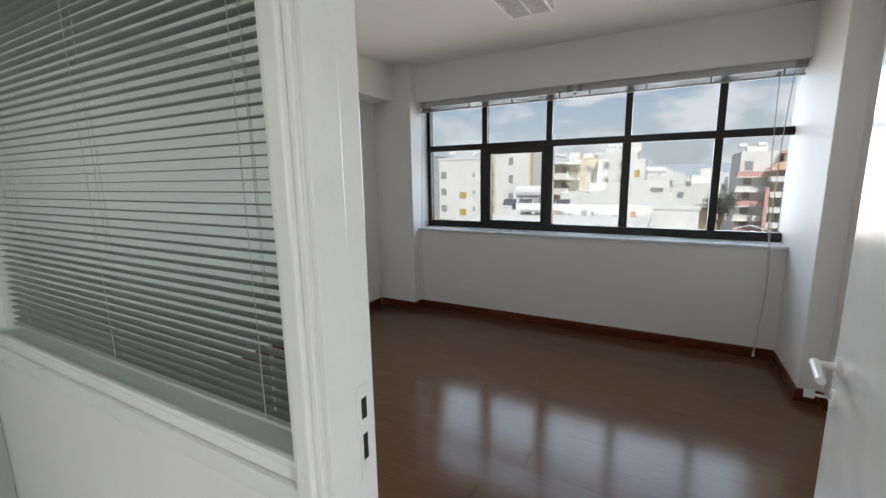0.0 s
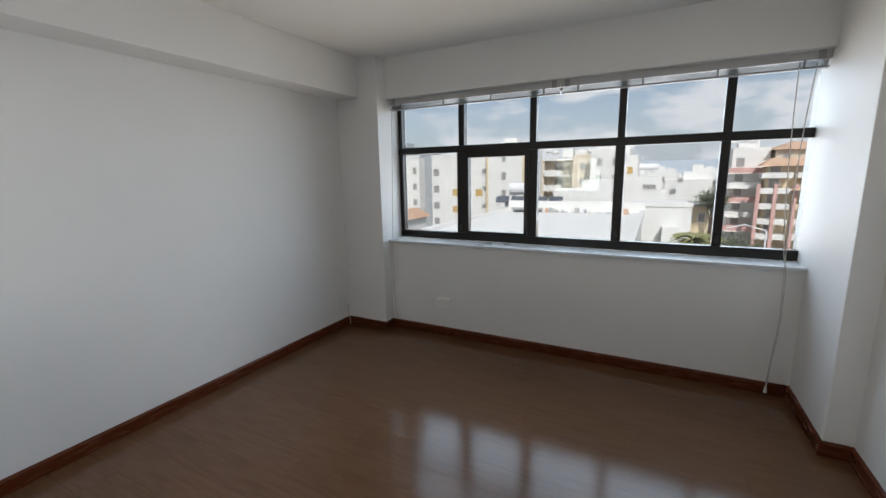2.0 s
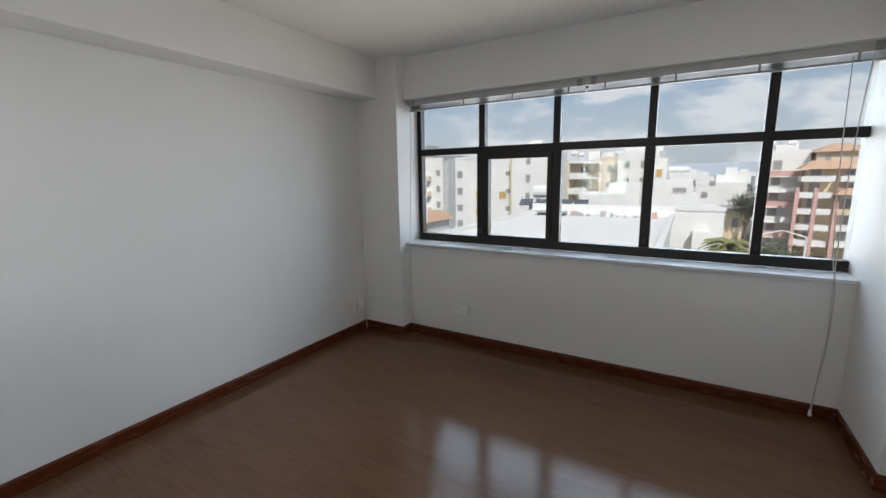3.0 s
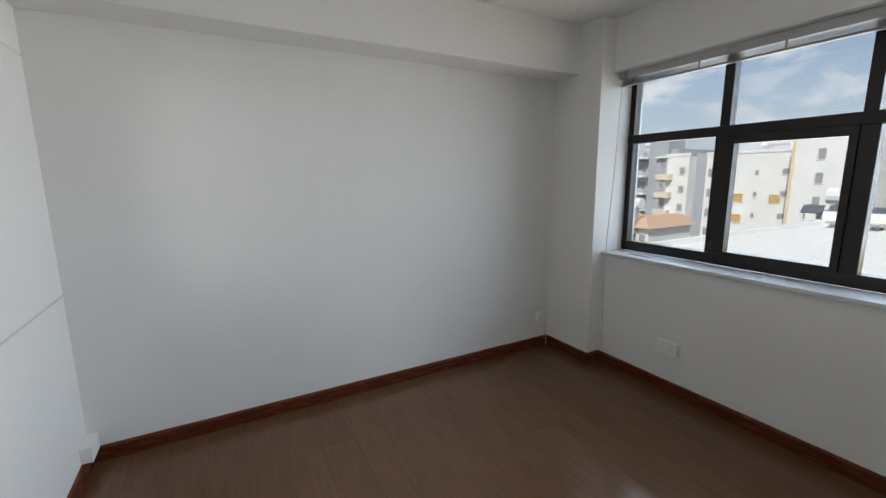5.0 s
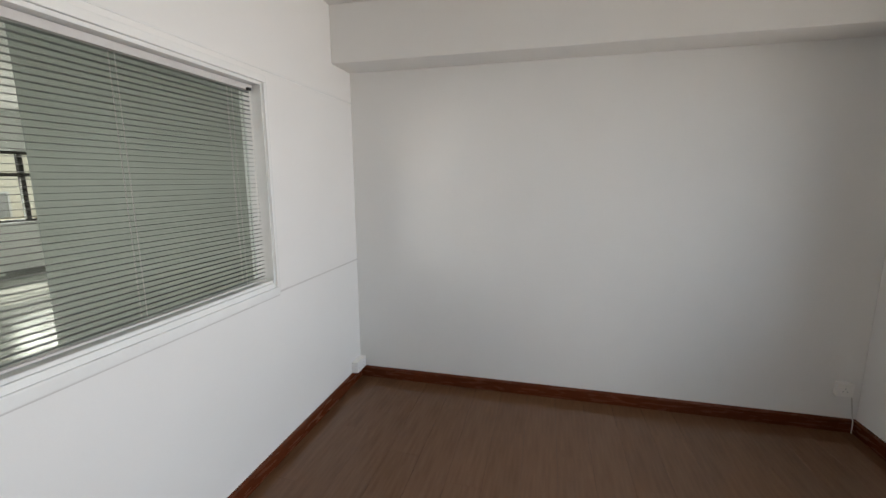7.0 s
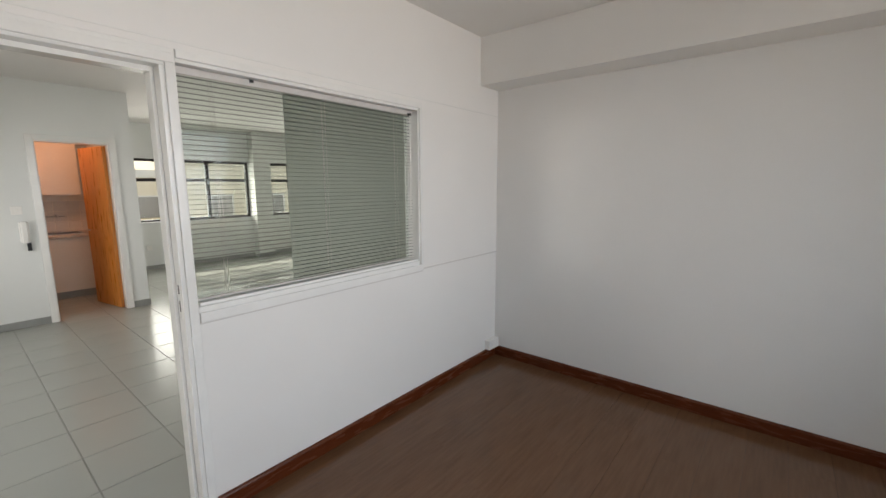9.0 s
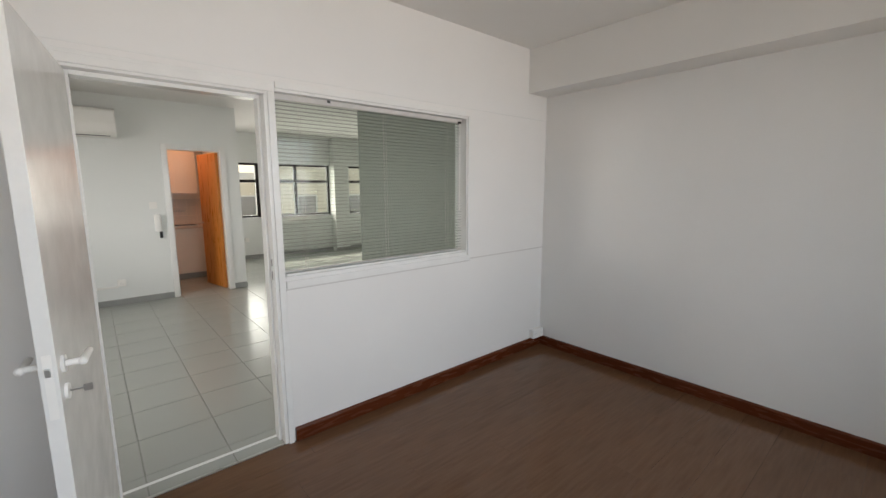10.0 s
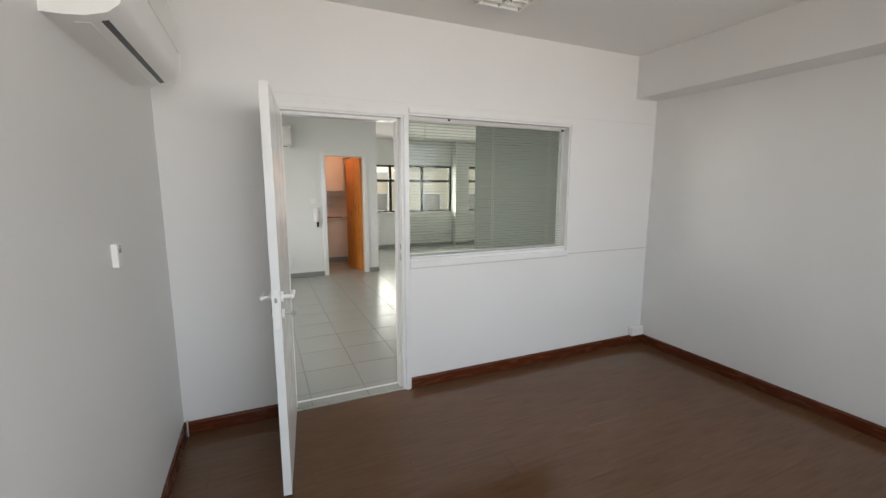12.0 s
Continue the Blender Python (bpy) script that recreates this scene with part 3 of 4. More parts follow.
# ---- hall beyond the partition ----
HX0, HX1 = -5.5, 2.6
setting("hall_wall_north", boxes((W - 0.15, HX1 + 0.1, 1.095, 1.119, 0, 0.001), (1.95, HX1, 1.0, 1.12, 0, H)), M_GREENW, "pale hall wall beside the partition", "wall")
setting("hall_wall_west", boxes((-1.37, -1.25, -0.60, 1.118, 0, H)), M_SAGE, "darker grey-green hall wall ending at a corner", "wall")
setting("hall_wall_inner", boxes((HX0, -1.37, -0.60, -0.48, 0, H)), M_GREENW, "pale hall wall", "wall")
setting("hall_wall_end", boxes((HX0 - 0.12, HX0, SOUTH_Y, -0.48, 0, H)), M_GREENW, "pale hall end wall", "wall")
# unseen wall; its opening is added to let the east fill lamp in
setting("hall_wall_east", boxes((HX1, HX1 + 0.12, -5.2, -2.3, 0, H), (HX1, HX1 + 0.12, 0.3, 1.12, 0, H), (HX1, HX1 + 0.12, -2.3, 0.3, 0, 0.88), (HX1, HX1 + 0.12, -2.3, 0.3, 2.2, H)), M_GREENW, "pale hall wall", "wall")
KY = -3.24
setting("hall_wall_kitchen", boxes((0.226, HX1, KY - 0.12, KY, 0, H), (-0.68, -0.44, KY - 0.12, KY, 0, H), (-0.44, 0.226, KY - 0.12, KY, 2.075, H)), M_GREENW, "white wall with the kitchenette doorway", "wall")
setting("kitchen_wall_side", boxes((-0.68, -0.56, SOUTH_Y, KY - 0.12, 0, H)), M_GREENW, "white wall of the kitchenette", "wall")
setting("kitchen_wall_back", boxes((-0.56, HX1, -5.20, -5.08, 0, H)), M_GREENW, "white back wall of the kitchenette", "wall")
WZ0, WZ1 = 0.88, 2.08
setting("hall_wall_south", boxes((HX0, -5.0, SOUTH_Y - 0.2, SOUTH_Y, 0, H), (-5.0, -3.92, SOUTH_Y - 0.2, SOUTH_Y, 0, WZ0), (-5.0, -3.92, SOUTH_Y - 0.2, SOUTH_Y, WZ1, H), (-3.92, -3.46, SOUTH_Y - 0.2, SOUTH_Y, 0, H), (-3.46, -0.9, SOUTH_Y - 0.2, SOUTH_Y, 0, WZ0), (-3.46, -0.9, SOUTH_Y - 0.2, SOUTH_Y, WZ1, H), (-0.9, -0.68, SOUTH_Y - 0.2, SOUTH_Y, 0, H)), M_GREENW, "white sunlit wall with two dark framed windows", "wall")
setting("hall_column", boxes((-3.84, -3.46, SOUTH_Y, SOUTH_Y + 0.22, 0, H), bevel=0.006), M_GREENW, "white column between the far windows", "column")
setting("hall_ceiling", boxes((HX0 - 0.12, HX1 + 0.12, SOUTH_Y - 0.2, 1.12, H, H + 0.15)), M_CEIL, "flat white ceiling of the hall", "ceiling")


def hall_window(name, x0, x1, posts):
    ob = thing(name, ((x0 + x1) / 2, SOUTH_Y, WZ0), "dark aluminium window of the hall with a top light", "window", kind="structure")
    inv = Matrix.Translation(-ob.location)
    y0, y1 = SOUTH_Y - 0.14, SOUTH_Y - 0.08

    def p(nm, bm, mat):
        o = part(nm, bm, mat, ob)
        o.matrix_parent_inverse = inv
        return o
    p("window_frame", boxes((x0, x1, y0, y1, WZ0, WZ0 + 0.06), (x0, x1, y0, y1, WZ1 - 0.05, WZ1), (x0, x0 + 0.05, y0, y1, WZ0 + 0.06, WZ1 - 0.05), (x1 - 0.05, x1, y0, y1, WZ0 + 0.06, WZ1 - 0.05)), M_ALU)
    p("transom", boxes((x0 + 0.05, x1 - 0.05, y0, y1 + 0.004, 1.66, 1.72)), M_ALU)
    for x in posts:
        p("mullion", boxes((x - 0.035, x + 0.035, y0 + 0.003, y1 + 0.008, WZ0 + 0.06, WZ1 - 0.05)), M_ALU)
    g = p("pane", boxes((x0 + 0.03, x1 - 0.03, y0 + 0.03, y0 + 0.034, WZ0 + 0.03, WZ1 - 0.03)), M_CLEAR)
    g.visible_shadow = False
    p("window_sill", boxes((x0, x1, y1 + 0.01, SOUTH_Y + 0.03, WZ0, WZ0 + 0.02), bevel=0.004), M_SILL)


hall_window("window_3", -3.46, -0.9, (-2.62, -1.77))
hall_window("window_4", -5.0, -3.92, (-4.46,))


def hskirt(axis, a, b, face, out):
    d = 0.012 * out
    prof = [(face, 0.002), (face + d, 0.002), (face + d, 0.078), (face + d * 0.6, 0.082), (face, 0.082)]
    tagged(part("baseboard", sweep(prof, axis, a, b), M_GSKIRT), "grey tile skirting of the hall", "skirting", kind="structure")


hskirt("x", 0.292, HX1, KY, 1)
hskirt("x", -0.68, -0.505, KY, 1)
hskirt("y", SOUTH_Y + 0.02, KY, -0.68, -1)
hskirt("x", -3.46, -0.692, SOUTH_Y, 1)
hskirt("x", -3.84, -3.46, SOUTH_Y + 0.22, 1)
hskirt("x", HX0, -3.84, SOUTH_Y, 1)
hskirt("y", -0.60, 1.1, -1.25, 1)
hskirt("y", SOUTH_Y, -0.62, HX0, 1)

# kitchenette doorway with its open orange leaf
kd = thing("door_2", (-0.107, KY, 0), "orange varnished wooden door of the kitchenette, open inwards", "door", kind="structure")
kinv = Matrix.Translation((0.107, -KY, 0))
for s in ((0.226, 0.292, KY, KY + 0.018, 0.001, 2.14), (-0.505, -0.44, KY, KY + 0.018, 0.001, 2.14), (-0.44, 0.226, KY, KY + 0.018, 2.075, 2.14), (0.214, 0.226, KY - 0.12, KY, 0.001, 2.075), (-0.44, -0.428, KY - 0.12, KY, 0.001, 2.075), (-0.428, 0.214, KY - 0.12, KY, 2.063, 2.075)):
    o = part("door_frame", boxes(s, bevel=0.003), M_GLOSS, kd)
    o.matrix_parent_inverse = kinv
kleaf = part("door_leaf", boxes((0, 0.04, -0.64, 0, 0.01, 2.055), bevel=0.003), M_ORANGE, kd)
kleaf.location = (-0.425 + 0.107, -0.09, 0)
kleaf.rotation_euler.z = radians(11)
part("lever_handle", rods(((0.04, -0.58, 1.0), (0.08, -0.58, 1.0), 0.008), ((0.08, -0.59, 1.0), (0.08, -0.48, 1.0), 0.007)), M_METAL, kleaf)

# kitchenette fittings
CFY, CBY = -4.48, -5.08


def cabinet(name, x0, x1, y0, y1, z0, z1, label):
    ob = thing(name, ((x0 + x1) / 2, y0, z0), label, "cabinet")
    inv = Matrix.Translation(-ob.location)
    o = part("body", boxes((x0, x1, y0, y1 - 0.02, z0, z1)), M_CAB, ob)
    o.matrix_parent_inverse = inv
    o = part("door", boxes((x0 + 0.003, x1 - 0.003, y1 - 0.019, y1, z0 + 0.003, z1 - 0.003), bevel=0.003), M_CAB, ob)
    o.matrix_parent_inverse = inv
    return ob


cabinet("wall_cabinet", 0.12, 0.62, CBY, CBY + 0.34, 1.45, 2.30, "cream wall cabinet over the sink")
cabinet("wall_cabinet", -0.38, 0.118, CBY, CBY + 0.34, 1.45, 2.30, "cream wall cabinet over the sink")
base = cabinet("base_cabinet", -0.5, 0.10, CBY, CFY, 0.10, 0.86, "cream base cabinet under the sink")
part("plinth", boxes((-0.3, 0.3, 0.0, 0.55, -0.10, 0.0)), M_GSKIRT, base)
wt = tagged(part("worktop", boxes((-0.56, 0.75, CBY, CFY + 0.03, 0.862, 0.90), bevel=0.004), M_COUNTER), "beige laminate kitchen worktop", "worktop")
tagged(part("side_panel", boxes((0.72, 0.75, CBY, CFY, 0.0, 0.86)), M_CAB), "cream panel carrying the worktop", "panel")
sink = thing("sink", (-0.12, -4.78, 0.90), "steel kitchen sink set in the worktop", "sink")
part("rim", boxes((-0.22, 0.22, -0.20, -0.17, 0.0, 0.006), (-0.22, 0.22, 0.17, 0.20, 0.0, 0.006), (-0.22, -0.19, -0.17, 0.17, 0.0, 0.006), (0.19, 0.22, -0.17, 0.17, 0.0, 0.006)), M_METAL, sink)
# flat black sheet stands for the shade inside the steel basin
part("bowl_shade", boxes((-0.19, 0.19, -0.17, 0.17, 0.0005, 0.002)), M_BLACK, sink)
tap = thing("tap", (-0.10, -5.08, 1.14), "chrome wall tap over the sink", "tap")
part("body", rods(((-0.08, 0, 0), (-0.08, 0.05, 0), 0.012), ((0.08, 0, 0), (0.08, 0.05, 0), 0.012), ((-0.10, 0.05, 0), (0.10, 0.05, 0), 0.014), ((0, 0.05, 0), (0, 0.20, 0.03), 0.009), ((0, 0.20, 0.03), (0, 0.20, -0.02), 0.009)), M_METAL, tap, smooth=True)
ktile = mesh_of("tile", boxes((-0.072, 0.072, 0, 0.006, -0.072, 0.072), bevel=0.002, seg=1), M_KTILE)
spl = thing("backsplash", (0, CBY, 0.9), "white glazed tile backsplash behind the sink", "backsplash", kind="structure")
part("mortar", boxes((-0.55, 0.74, 0, 0.003, 0.0, 0.548)), M_CAB, spl)
for i in range(8):
    for j in range(3):
        o = new("tile", ktile)
        o.parent, o.location = spl, (-0.47 + i * 0.15, 0.003, 0.08 + j * 0.15)
# warm fill light and its fitting, both added to brighten the kitchenette
warm_fill = new("kitchen_fill_light", bpy.data.lights.new("kitchen_fill_light", "POINT"))
warm_fill.location, warm_fill.data.energy, warm_fill.data.color, warm_fill.data.shadow_soft_size = (0.30, -3.85, 2.35), 12, (1.0, 0.50, 0.29), 0.06
kl = thing("ceiling_lamp", (0.35, -4.0, 2.62), "unseen lamp fitting added to the kitchenette ceiling", "lamp")
part("base", rods(((0, 0, 0.0), (0, 0, 0.089), 0.05)), M_PLASTIC, kl)

# hall wall fittings
air_conditioner(pose(1.18, KY, 2.225, 0, 0, 0), 0.86)
ph = thing("intercom_phone", (0.40, KY, 1.05), "white intercom handset with hanging black key", "intercom")
part("cradle", boxes((-0.04, 0.04, 0, 0.03, -0.09, 0.13), bevel=0.008), M_PLASTIC, ph)
part("handset", boxes((-0.025, 0.025, 0.03, 0.06, -0.10, 0.14), bevel=0.01), M_PLASTIC, ph)
part("hanging_key", boxes((-0.04, -0.005, 0.01, 0.03, -0.19, -0.10), bevel=0.006), M_BLACK, ph)
lsw = thing("light_switch", (0.435, KY, 1.31), "white square light switch by the doorway", "switch")
part("plate", boxes((-0.045, 0.045, 0, 0.01, -0.045, 0.045), bevel=0.003), M_PLASTIC, lsw)
part("rocker", boxes((-0.01, 0.01, 0.01, 0.014, -0.015, 0.015), bevel=0.002), M_PLASTIC, lsw)
socket("wall_socket", 0.09, 0.085, 0.03, 1, "white plastic wall socket on cable trunking", "socket", pose(0.87, KY, 0.30, 0, 0, 0))
tr = thing("cable_trunking", (1.6, KY, 0.25), "white plastic cable trunking along the hall wall", "trunking")
part("duct", boxes((-0.7, 0.68 - 0.0, 0, 0.016, -0.012, 0.012), bevel=0.003), M_PLASTIC, tr)
socket("wall_socket", 0.085, 0.085, 0.02, 1, "cream wall socket under the far window", "socket", pose(-1.45, SOUTH_Y, 0.42, 0, 0, 0))

# ---- outdoors ----
GZ = -14.0
setting("building_base", boxes((-5.62, 2.72, SOUTH_Y - 0.2, 5.10, GZ, -0.42)), M_WHITEB, "white rendered lower storeys of the building", "building")
setting("ground", boxes((-3000, 3000, 5.6, 4000, GZ - 0.5, GZ)), M_GROUND, "dusty street level far below the window", "ground")
setting("ground_south", boxes((-3000, 3000, -4000, -7.0, GZ - 0.5, GZ)), M_GROUND, "street level behind the building", "ground")


def window_at(parent, x, y, z, w, h, mat=None, sill=True, deep=0.12):
    o = part("window", boxes((x - w / 2 - 0.08, x + w / 2 + 0.08, y - deep, y - deep + 0.05, z - h / 2 - 0.08, z - h / 2), (x - w / 2 - 0.08, x + w / 2 + 0.08, y - deep, y - deep + 0.05, z + h / 2, z + h / 2 + 0.08), (x - w / 2 - 0.08, x - w / 2, y - deep, y - deep + 0.05, z - h / 2, z + h / 2), (x + w / 2, x + w / 2 + 0.08, y - deep, y - deep + 0.05, z - h / 2, z + h / 2)), M_WHITEB, parent)
    part("pane", boxes((x - w / 2, x + w / 2, y - 0.04, y - 0.02, z - h / 2, z + h / 2)), mat or M_DARKW, o)
    return o


def house(name, label):
    return thing(name, (0, 0, GZ), label, "building")


def hpart(name, bm, mat, parent):
    """Outdoor meshes are written in world metres."""
    bmesh.ops.translate(bm, verts=bm.verts, vec=(0, 0, -GZ))
    return part(name, bm, mat, parent)


def hwin(parent, x, y, z, w, h, mat=None):
    return window_at(parent, x, y, z - GZ, w, h, mat)


def roof_clutter(parent, x0, x1, y0, y1, z, n, seed):
    rnd = random.Random(seed)
    for k in range(n):
        x, y = rnd.uniform(x0, x1), rnd.uniform(y0, y1)
        kind = rnd.random()
        if kind < 0.45:
            bm = rods(((x - 0.7, y, z + 1.5), (x + 0.7, y, z + 1.5), 0.45))
            for dx in (-0.4, 0.4):
                cyl(bm, (x + dx, y, z), (x + dx, y, z + 1.1), 0.06, n=6)
            hpart("water_tank", bm, M_TANK, parent)
        elif kind < 0.75:
            hpart("stair_box", boxes((x - 1.1, x + 1.1, y - 1, y + 1, z, z + rnd.uniform(1.2, 2.2))), M_WHITEB, parent)
        else:
            hpart("antenna", rods(((x, y, z), (x, y, z + 2.4), 0.04), ((x - 0.5, y, z + 2.2), (x + 0.5, y, z + 2.2), 0.03), n=6), M_GREYB, parent)


# grey apartment block with glass balconies
a = house("apartment_building", "grey modern apartment block with white balcony slabs")
hpart("wall", boxes((-60, -45.5, 76, 90, GZ, 6.2)), M_GREYB, a)
hpart("stair_tower", boxes((-50.5, -46.8, 75, 80, GZ, 8.0)), M_GREYB, a)
for z in (-8.2, -5.0, -1.8, 1.5, 4.95):
    hpart("balcony_slab", boxes((-60.2, -50.6, 73.6, 76, z - 0.35, z)), M_WHITEB, a)
    hpart("balcony_slab", boxes((-48.6, -45.2, 74.2, 75, z - 0.35, z)), M_WHITEB, a)
    hpart("balustrade", boxes((-60.0, -50.8, 73.7, 73.75, z, z + 1.0)), M_HAZEBLUE, a)
    for x in (-58.5, -55.6, -52.6):
        hwin(a, x, 76, z + 1.35 if z < 4 else z + 0.6, 2.2, 1.9 if z < 4 else 0.9)
    hwin(a, -47.6, 75, z - 1.6, 1.2, 1.6)
roof_clutter(a, -58, -48, 78, 86, 6.2, 6, 4)

# narrow white block and the long white block beside it
b = house("apartment_building", "narrow white rendered block, side wall coloured grey for shade")
hpart("wall", boxes((-44.2, -40.4, 71, 84, GZ, 4.6)), M_WHITEB, b)
# side face of the white block, grey to stand for its shade
hpart("shaded_side_wall", boxes((-40.4, -38.0, 73, 84, GZ, 5.0)), M_GREYB, b)
hpart("parapet", boxes((-44.4, -40.2, 70.9, 71.1, 4.6, 5.1)), M_WHITEB, b)
for k in range(5):
    hwin(b, -41.4, 71, 2.2 - 3.05 * k, 0.9, 1.2)
    hpart("balcony", boxes((-45.4, -43.0, 69.8, 71, 0.7 - 3.05 * k, 1.7 - 3.05 * k)), M_BEIGEB, b)
c = house("apartment_building", "long white sunlit block with few small windows")
hpart("wall", boxes((-37.6, -26.0, 71, 85, GZ, 4.6)), M_WHITEB, c)
hpart("parapet", boxes((-37.7, -25.9, 70.9, 71.15, 4.6, 5.0)), M_WHITEB, c)
for z in (1.8, -1.3, -4.4, -7.4):
    hwin(c, -36.6, 71, z, 1.2, 1.3)
    hwin(c, -30.4, 71, z, 0.5, 0.7)
    hwin(c, -26.9, 71, z + 0.1, 0.9, 0.8)
for x, z in ((-32.6, -1.9), (-27.9, -1.9), (-32.6, -5.0)):
    hwin(c, x, 71, z, 1.4, 1.2, M_SHUT)
roof_clutter(c, -37, -27, 73, 83, 4.6, 7, 8)
d = house("apartment_building", "taller white block with ochre corner strip")
hpart("wall", boxes((-25.4, -19.4, 69, 82, GZ, 5.9)), M_WHITEB, d)
hpart("corner_strip", boxes((-25.75, -25.4, 68.9, 70, GZ, 5.9)), M_YELB, d)
hpart("corner_strip", boxes((-19.4, -19.1, 68.9, 70, GZ, 5.9)), M_YELB, d)
for k in range(5):
    hwin(d, -22.6, 69, 4.0 - 3.0 * k, 0.8, 1.3)
roof_clutter(d, -25, -20, 71, 80, 5.9, 3, 2)

# beige loggia house and white boxes behind the flat roof
e = house("apartment_building", "beige block with deep loggias and roof tanks")
hpart("wall", boxes((-21.5, -20.9, 90, 104, GZ, 4.3), (-15.0, -11.2, 90, 104, GZ, 4.9), (-20.9, -15.0, 93, 104, GZ, 4.3)), M_BEIGEB, e)
for z in (4.1, 0.9, -2.2, -5.3):
    hpart("balcony_slab", boxes((-20.9, -15.0, 89.6, 93, z - 0.3, z)), M_WHITEB, e)
    hpart("balcony_front", boxes((-20.9, -15.0, 89.6, 89.75, z, z + 0.2) if z > 4 else (-20.9, -17.2, 89.6, 89.75, z, z + 1.0)), M_WHITEB, e)
    hwin(e, -18.4, 93, z - 1.7, 1.8, 1.8)
    hwin(e, -13.0, 90, z - 1.5, 1.2, 1.2)
roof_clutter(e, -21, -12, 92, 102, 4.5, 10, 5)
f2 = house("white_house", "white sunlit house with stepped flat roofs")
hpart("wall", boxes((-11.0, -4.2, 86, 100, GZ, 5.6), (-4.2, -2.6, 84, 95, GZ, 4.2)), M_WHITEB, f2)
for x, z in ((-9.5, 3.2), (-6.6, 3.2), (-9.5, 0.2), (-6.6, 0.2)):
    hwin(f2, x, 86, z, 1.0, 1.3)
roof_clutter(f2, -10, -4, 88, 98, 5.6, 6, 9)
f3 = house("white_house", "white boundary wall and roof boxes behind the terrace")
hpart("wall", boxes((-12.2, -8.4, 60, 66, GZ, -0.9), (-8.4, -4.6, 60, 64, GZ, 0.4)), M_WHITEB, f3)
hpart("gas_tank", rods(((-17.8, 58, -0.7), (-14.2, 58, -0.7), 0.85)), M_TANK, f3)
hpart("tank_stand", boxes((-17.4, -17.1, 57.6, 58.4, -2.2, -1.3), (-14.9, -14.6, 57.6, 58.4, -2.2, -1.3), (-18.4, -13.0, 57.4, 58.6, -3.2, -2.2)), M_GREYB, f3)

for x in (-18.6, -16.4, -13.2, -11.2):
    bm = boxes((-0.9, 0.9, -0.04, 0.04, -0.6, 0.6))
    bmesh.ops.transform(bm, verts=bm.verts, matrix=pose(x, 56.9, -2.1, -48))
    hpart("solar_panel", bm, M_PANEL, f3)
    hpart("panel_stand", boxes((x - 0.8, x - 0.72, 57.2, 57.3, -3.2, -2.0), (x + 0.72, x + 0.8, 57.2, 57.3, -3.2, -2.0)), M_CONC, f3)

# flat white roof in the foreground
t1 = house("flat_roof_building", "neighbouring building with a wide white flat roof")
hpart("wall", boxes((-13.8, -0.4, 22, 46, GZ, -2.5)), M_WHITEB, t1)
hpart("parapet", boxes((-14.0, -0.2, 21.8, 22.2, -2.5, -2.2), (-14.0, -0.2, 45.8, 46.2, -2.5, -1.5), (-0.6, -0.2, 22.2, 45.8, -2.5, -2.2), (-14.0, -13.6, 22.2, 45.8, -2.5, -2.2)), M_WHITEB, t1)
rnd = random.Random(11)
for k in range(30):
    x = -12.8 + k * 0.38 + rnd.uniform(-0.2, 0.2)
    s = rnd.uniform(0.10, 0.34)
    hpart("roof_clutter", boxes((x, x + s * 1.4, 43.5, 43.5 + s, -2.5, -2.5 + s * 1.6), bevel=0.03), rnd.choice((M_CONC, M_GREYB, M_ROOF, M_TANK)), t1)
hpart("solar_panel", boxes((-12.6, -9.6, 42.2, 43.2, -2.1, -2.0), (-12.4, -12.3, 42.6, 42.7, -2.5, -2.1), (-9.9, -9.8, 42.6, 42.7, -2.5, -2.1)), M_DARKW, t1)

# stepped white houses to the north
g = house("white_house", "white stepped house with an ochre shuttered window")
hpart("wall", boxes((-4.0, -2.0, 66, 76, GZ, 3.4), (-2.0, 1.2, 66, 76, GZ, 0.6), (1.2, 1.9, 67, 76, GZ, -1.4)), M_WHITEB, g)
hwin(g, -2.9, 66, 1.6, 0.7, 1.0, M_SHUT)
hwin(g, -0.3, 66, -0.7, 1.6, 0.6)
roof_clutter(g, -1.5, 1, 68, 74, 0.6, 3, 3)
g3 = house("white_house", "low white house with plain parapet")
hpart("wall", boxes((-2.4, 4.0, 50, 60, GZ, -2.2), (1.4, 2.9, 48.5, 50, GZ, -4.2)), M_WHITEB, g3)
hpart("parapet", boxes((-2.5, 4.1, 49.9, 50.1, -2.2, -1.8)), M_WHITEB, g3)
y1 = house("yellow_house", "small ochre house with shutters near the palm")
hpart("wall", boxes((4.6, 8.4, 80, 88, GZ, -4.4)), M_YELB, y1)
hpart("roof", boxes((4.3, 8.7, 79.7, 88.3, -4.4, -4.0), bevel=0.1), M_CONC, y1)
for x in (5.6, 7.4):
    hwin(y1, x, 80, -6.2, 0.9, 1.4)

# coloured apartment building with terracotta roofs
i1 = house("apartment_building", "white, ochre and red apartment block with balconies and terracotta roofs")
hpart("wall", boxes((13.8, 20.0, 104, 118, GZ, 5.6)), M_WHITEB, i1)
hpart("wall", boxes((19.0, 30.0, 101, 116, GZ, 1.8)), M_YELB, i1)
hpart("tower", boxes((20.6, 28.0, 103, 112, 1.8, 5.0)), M_BEIGEB, i1)


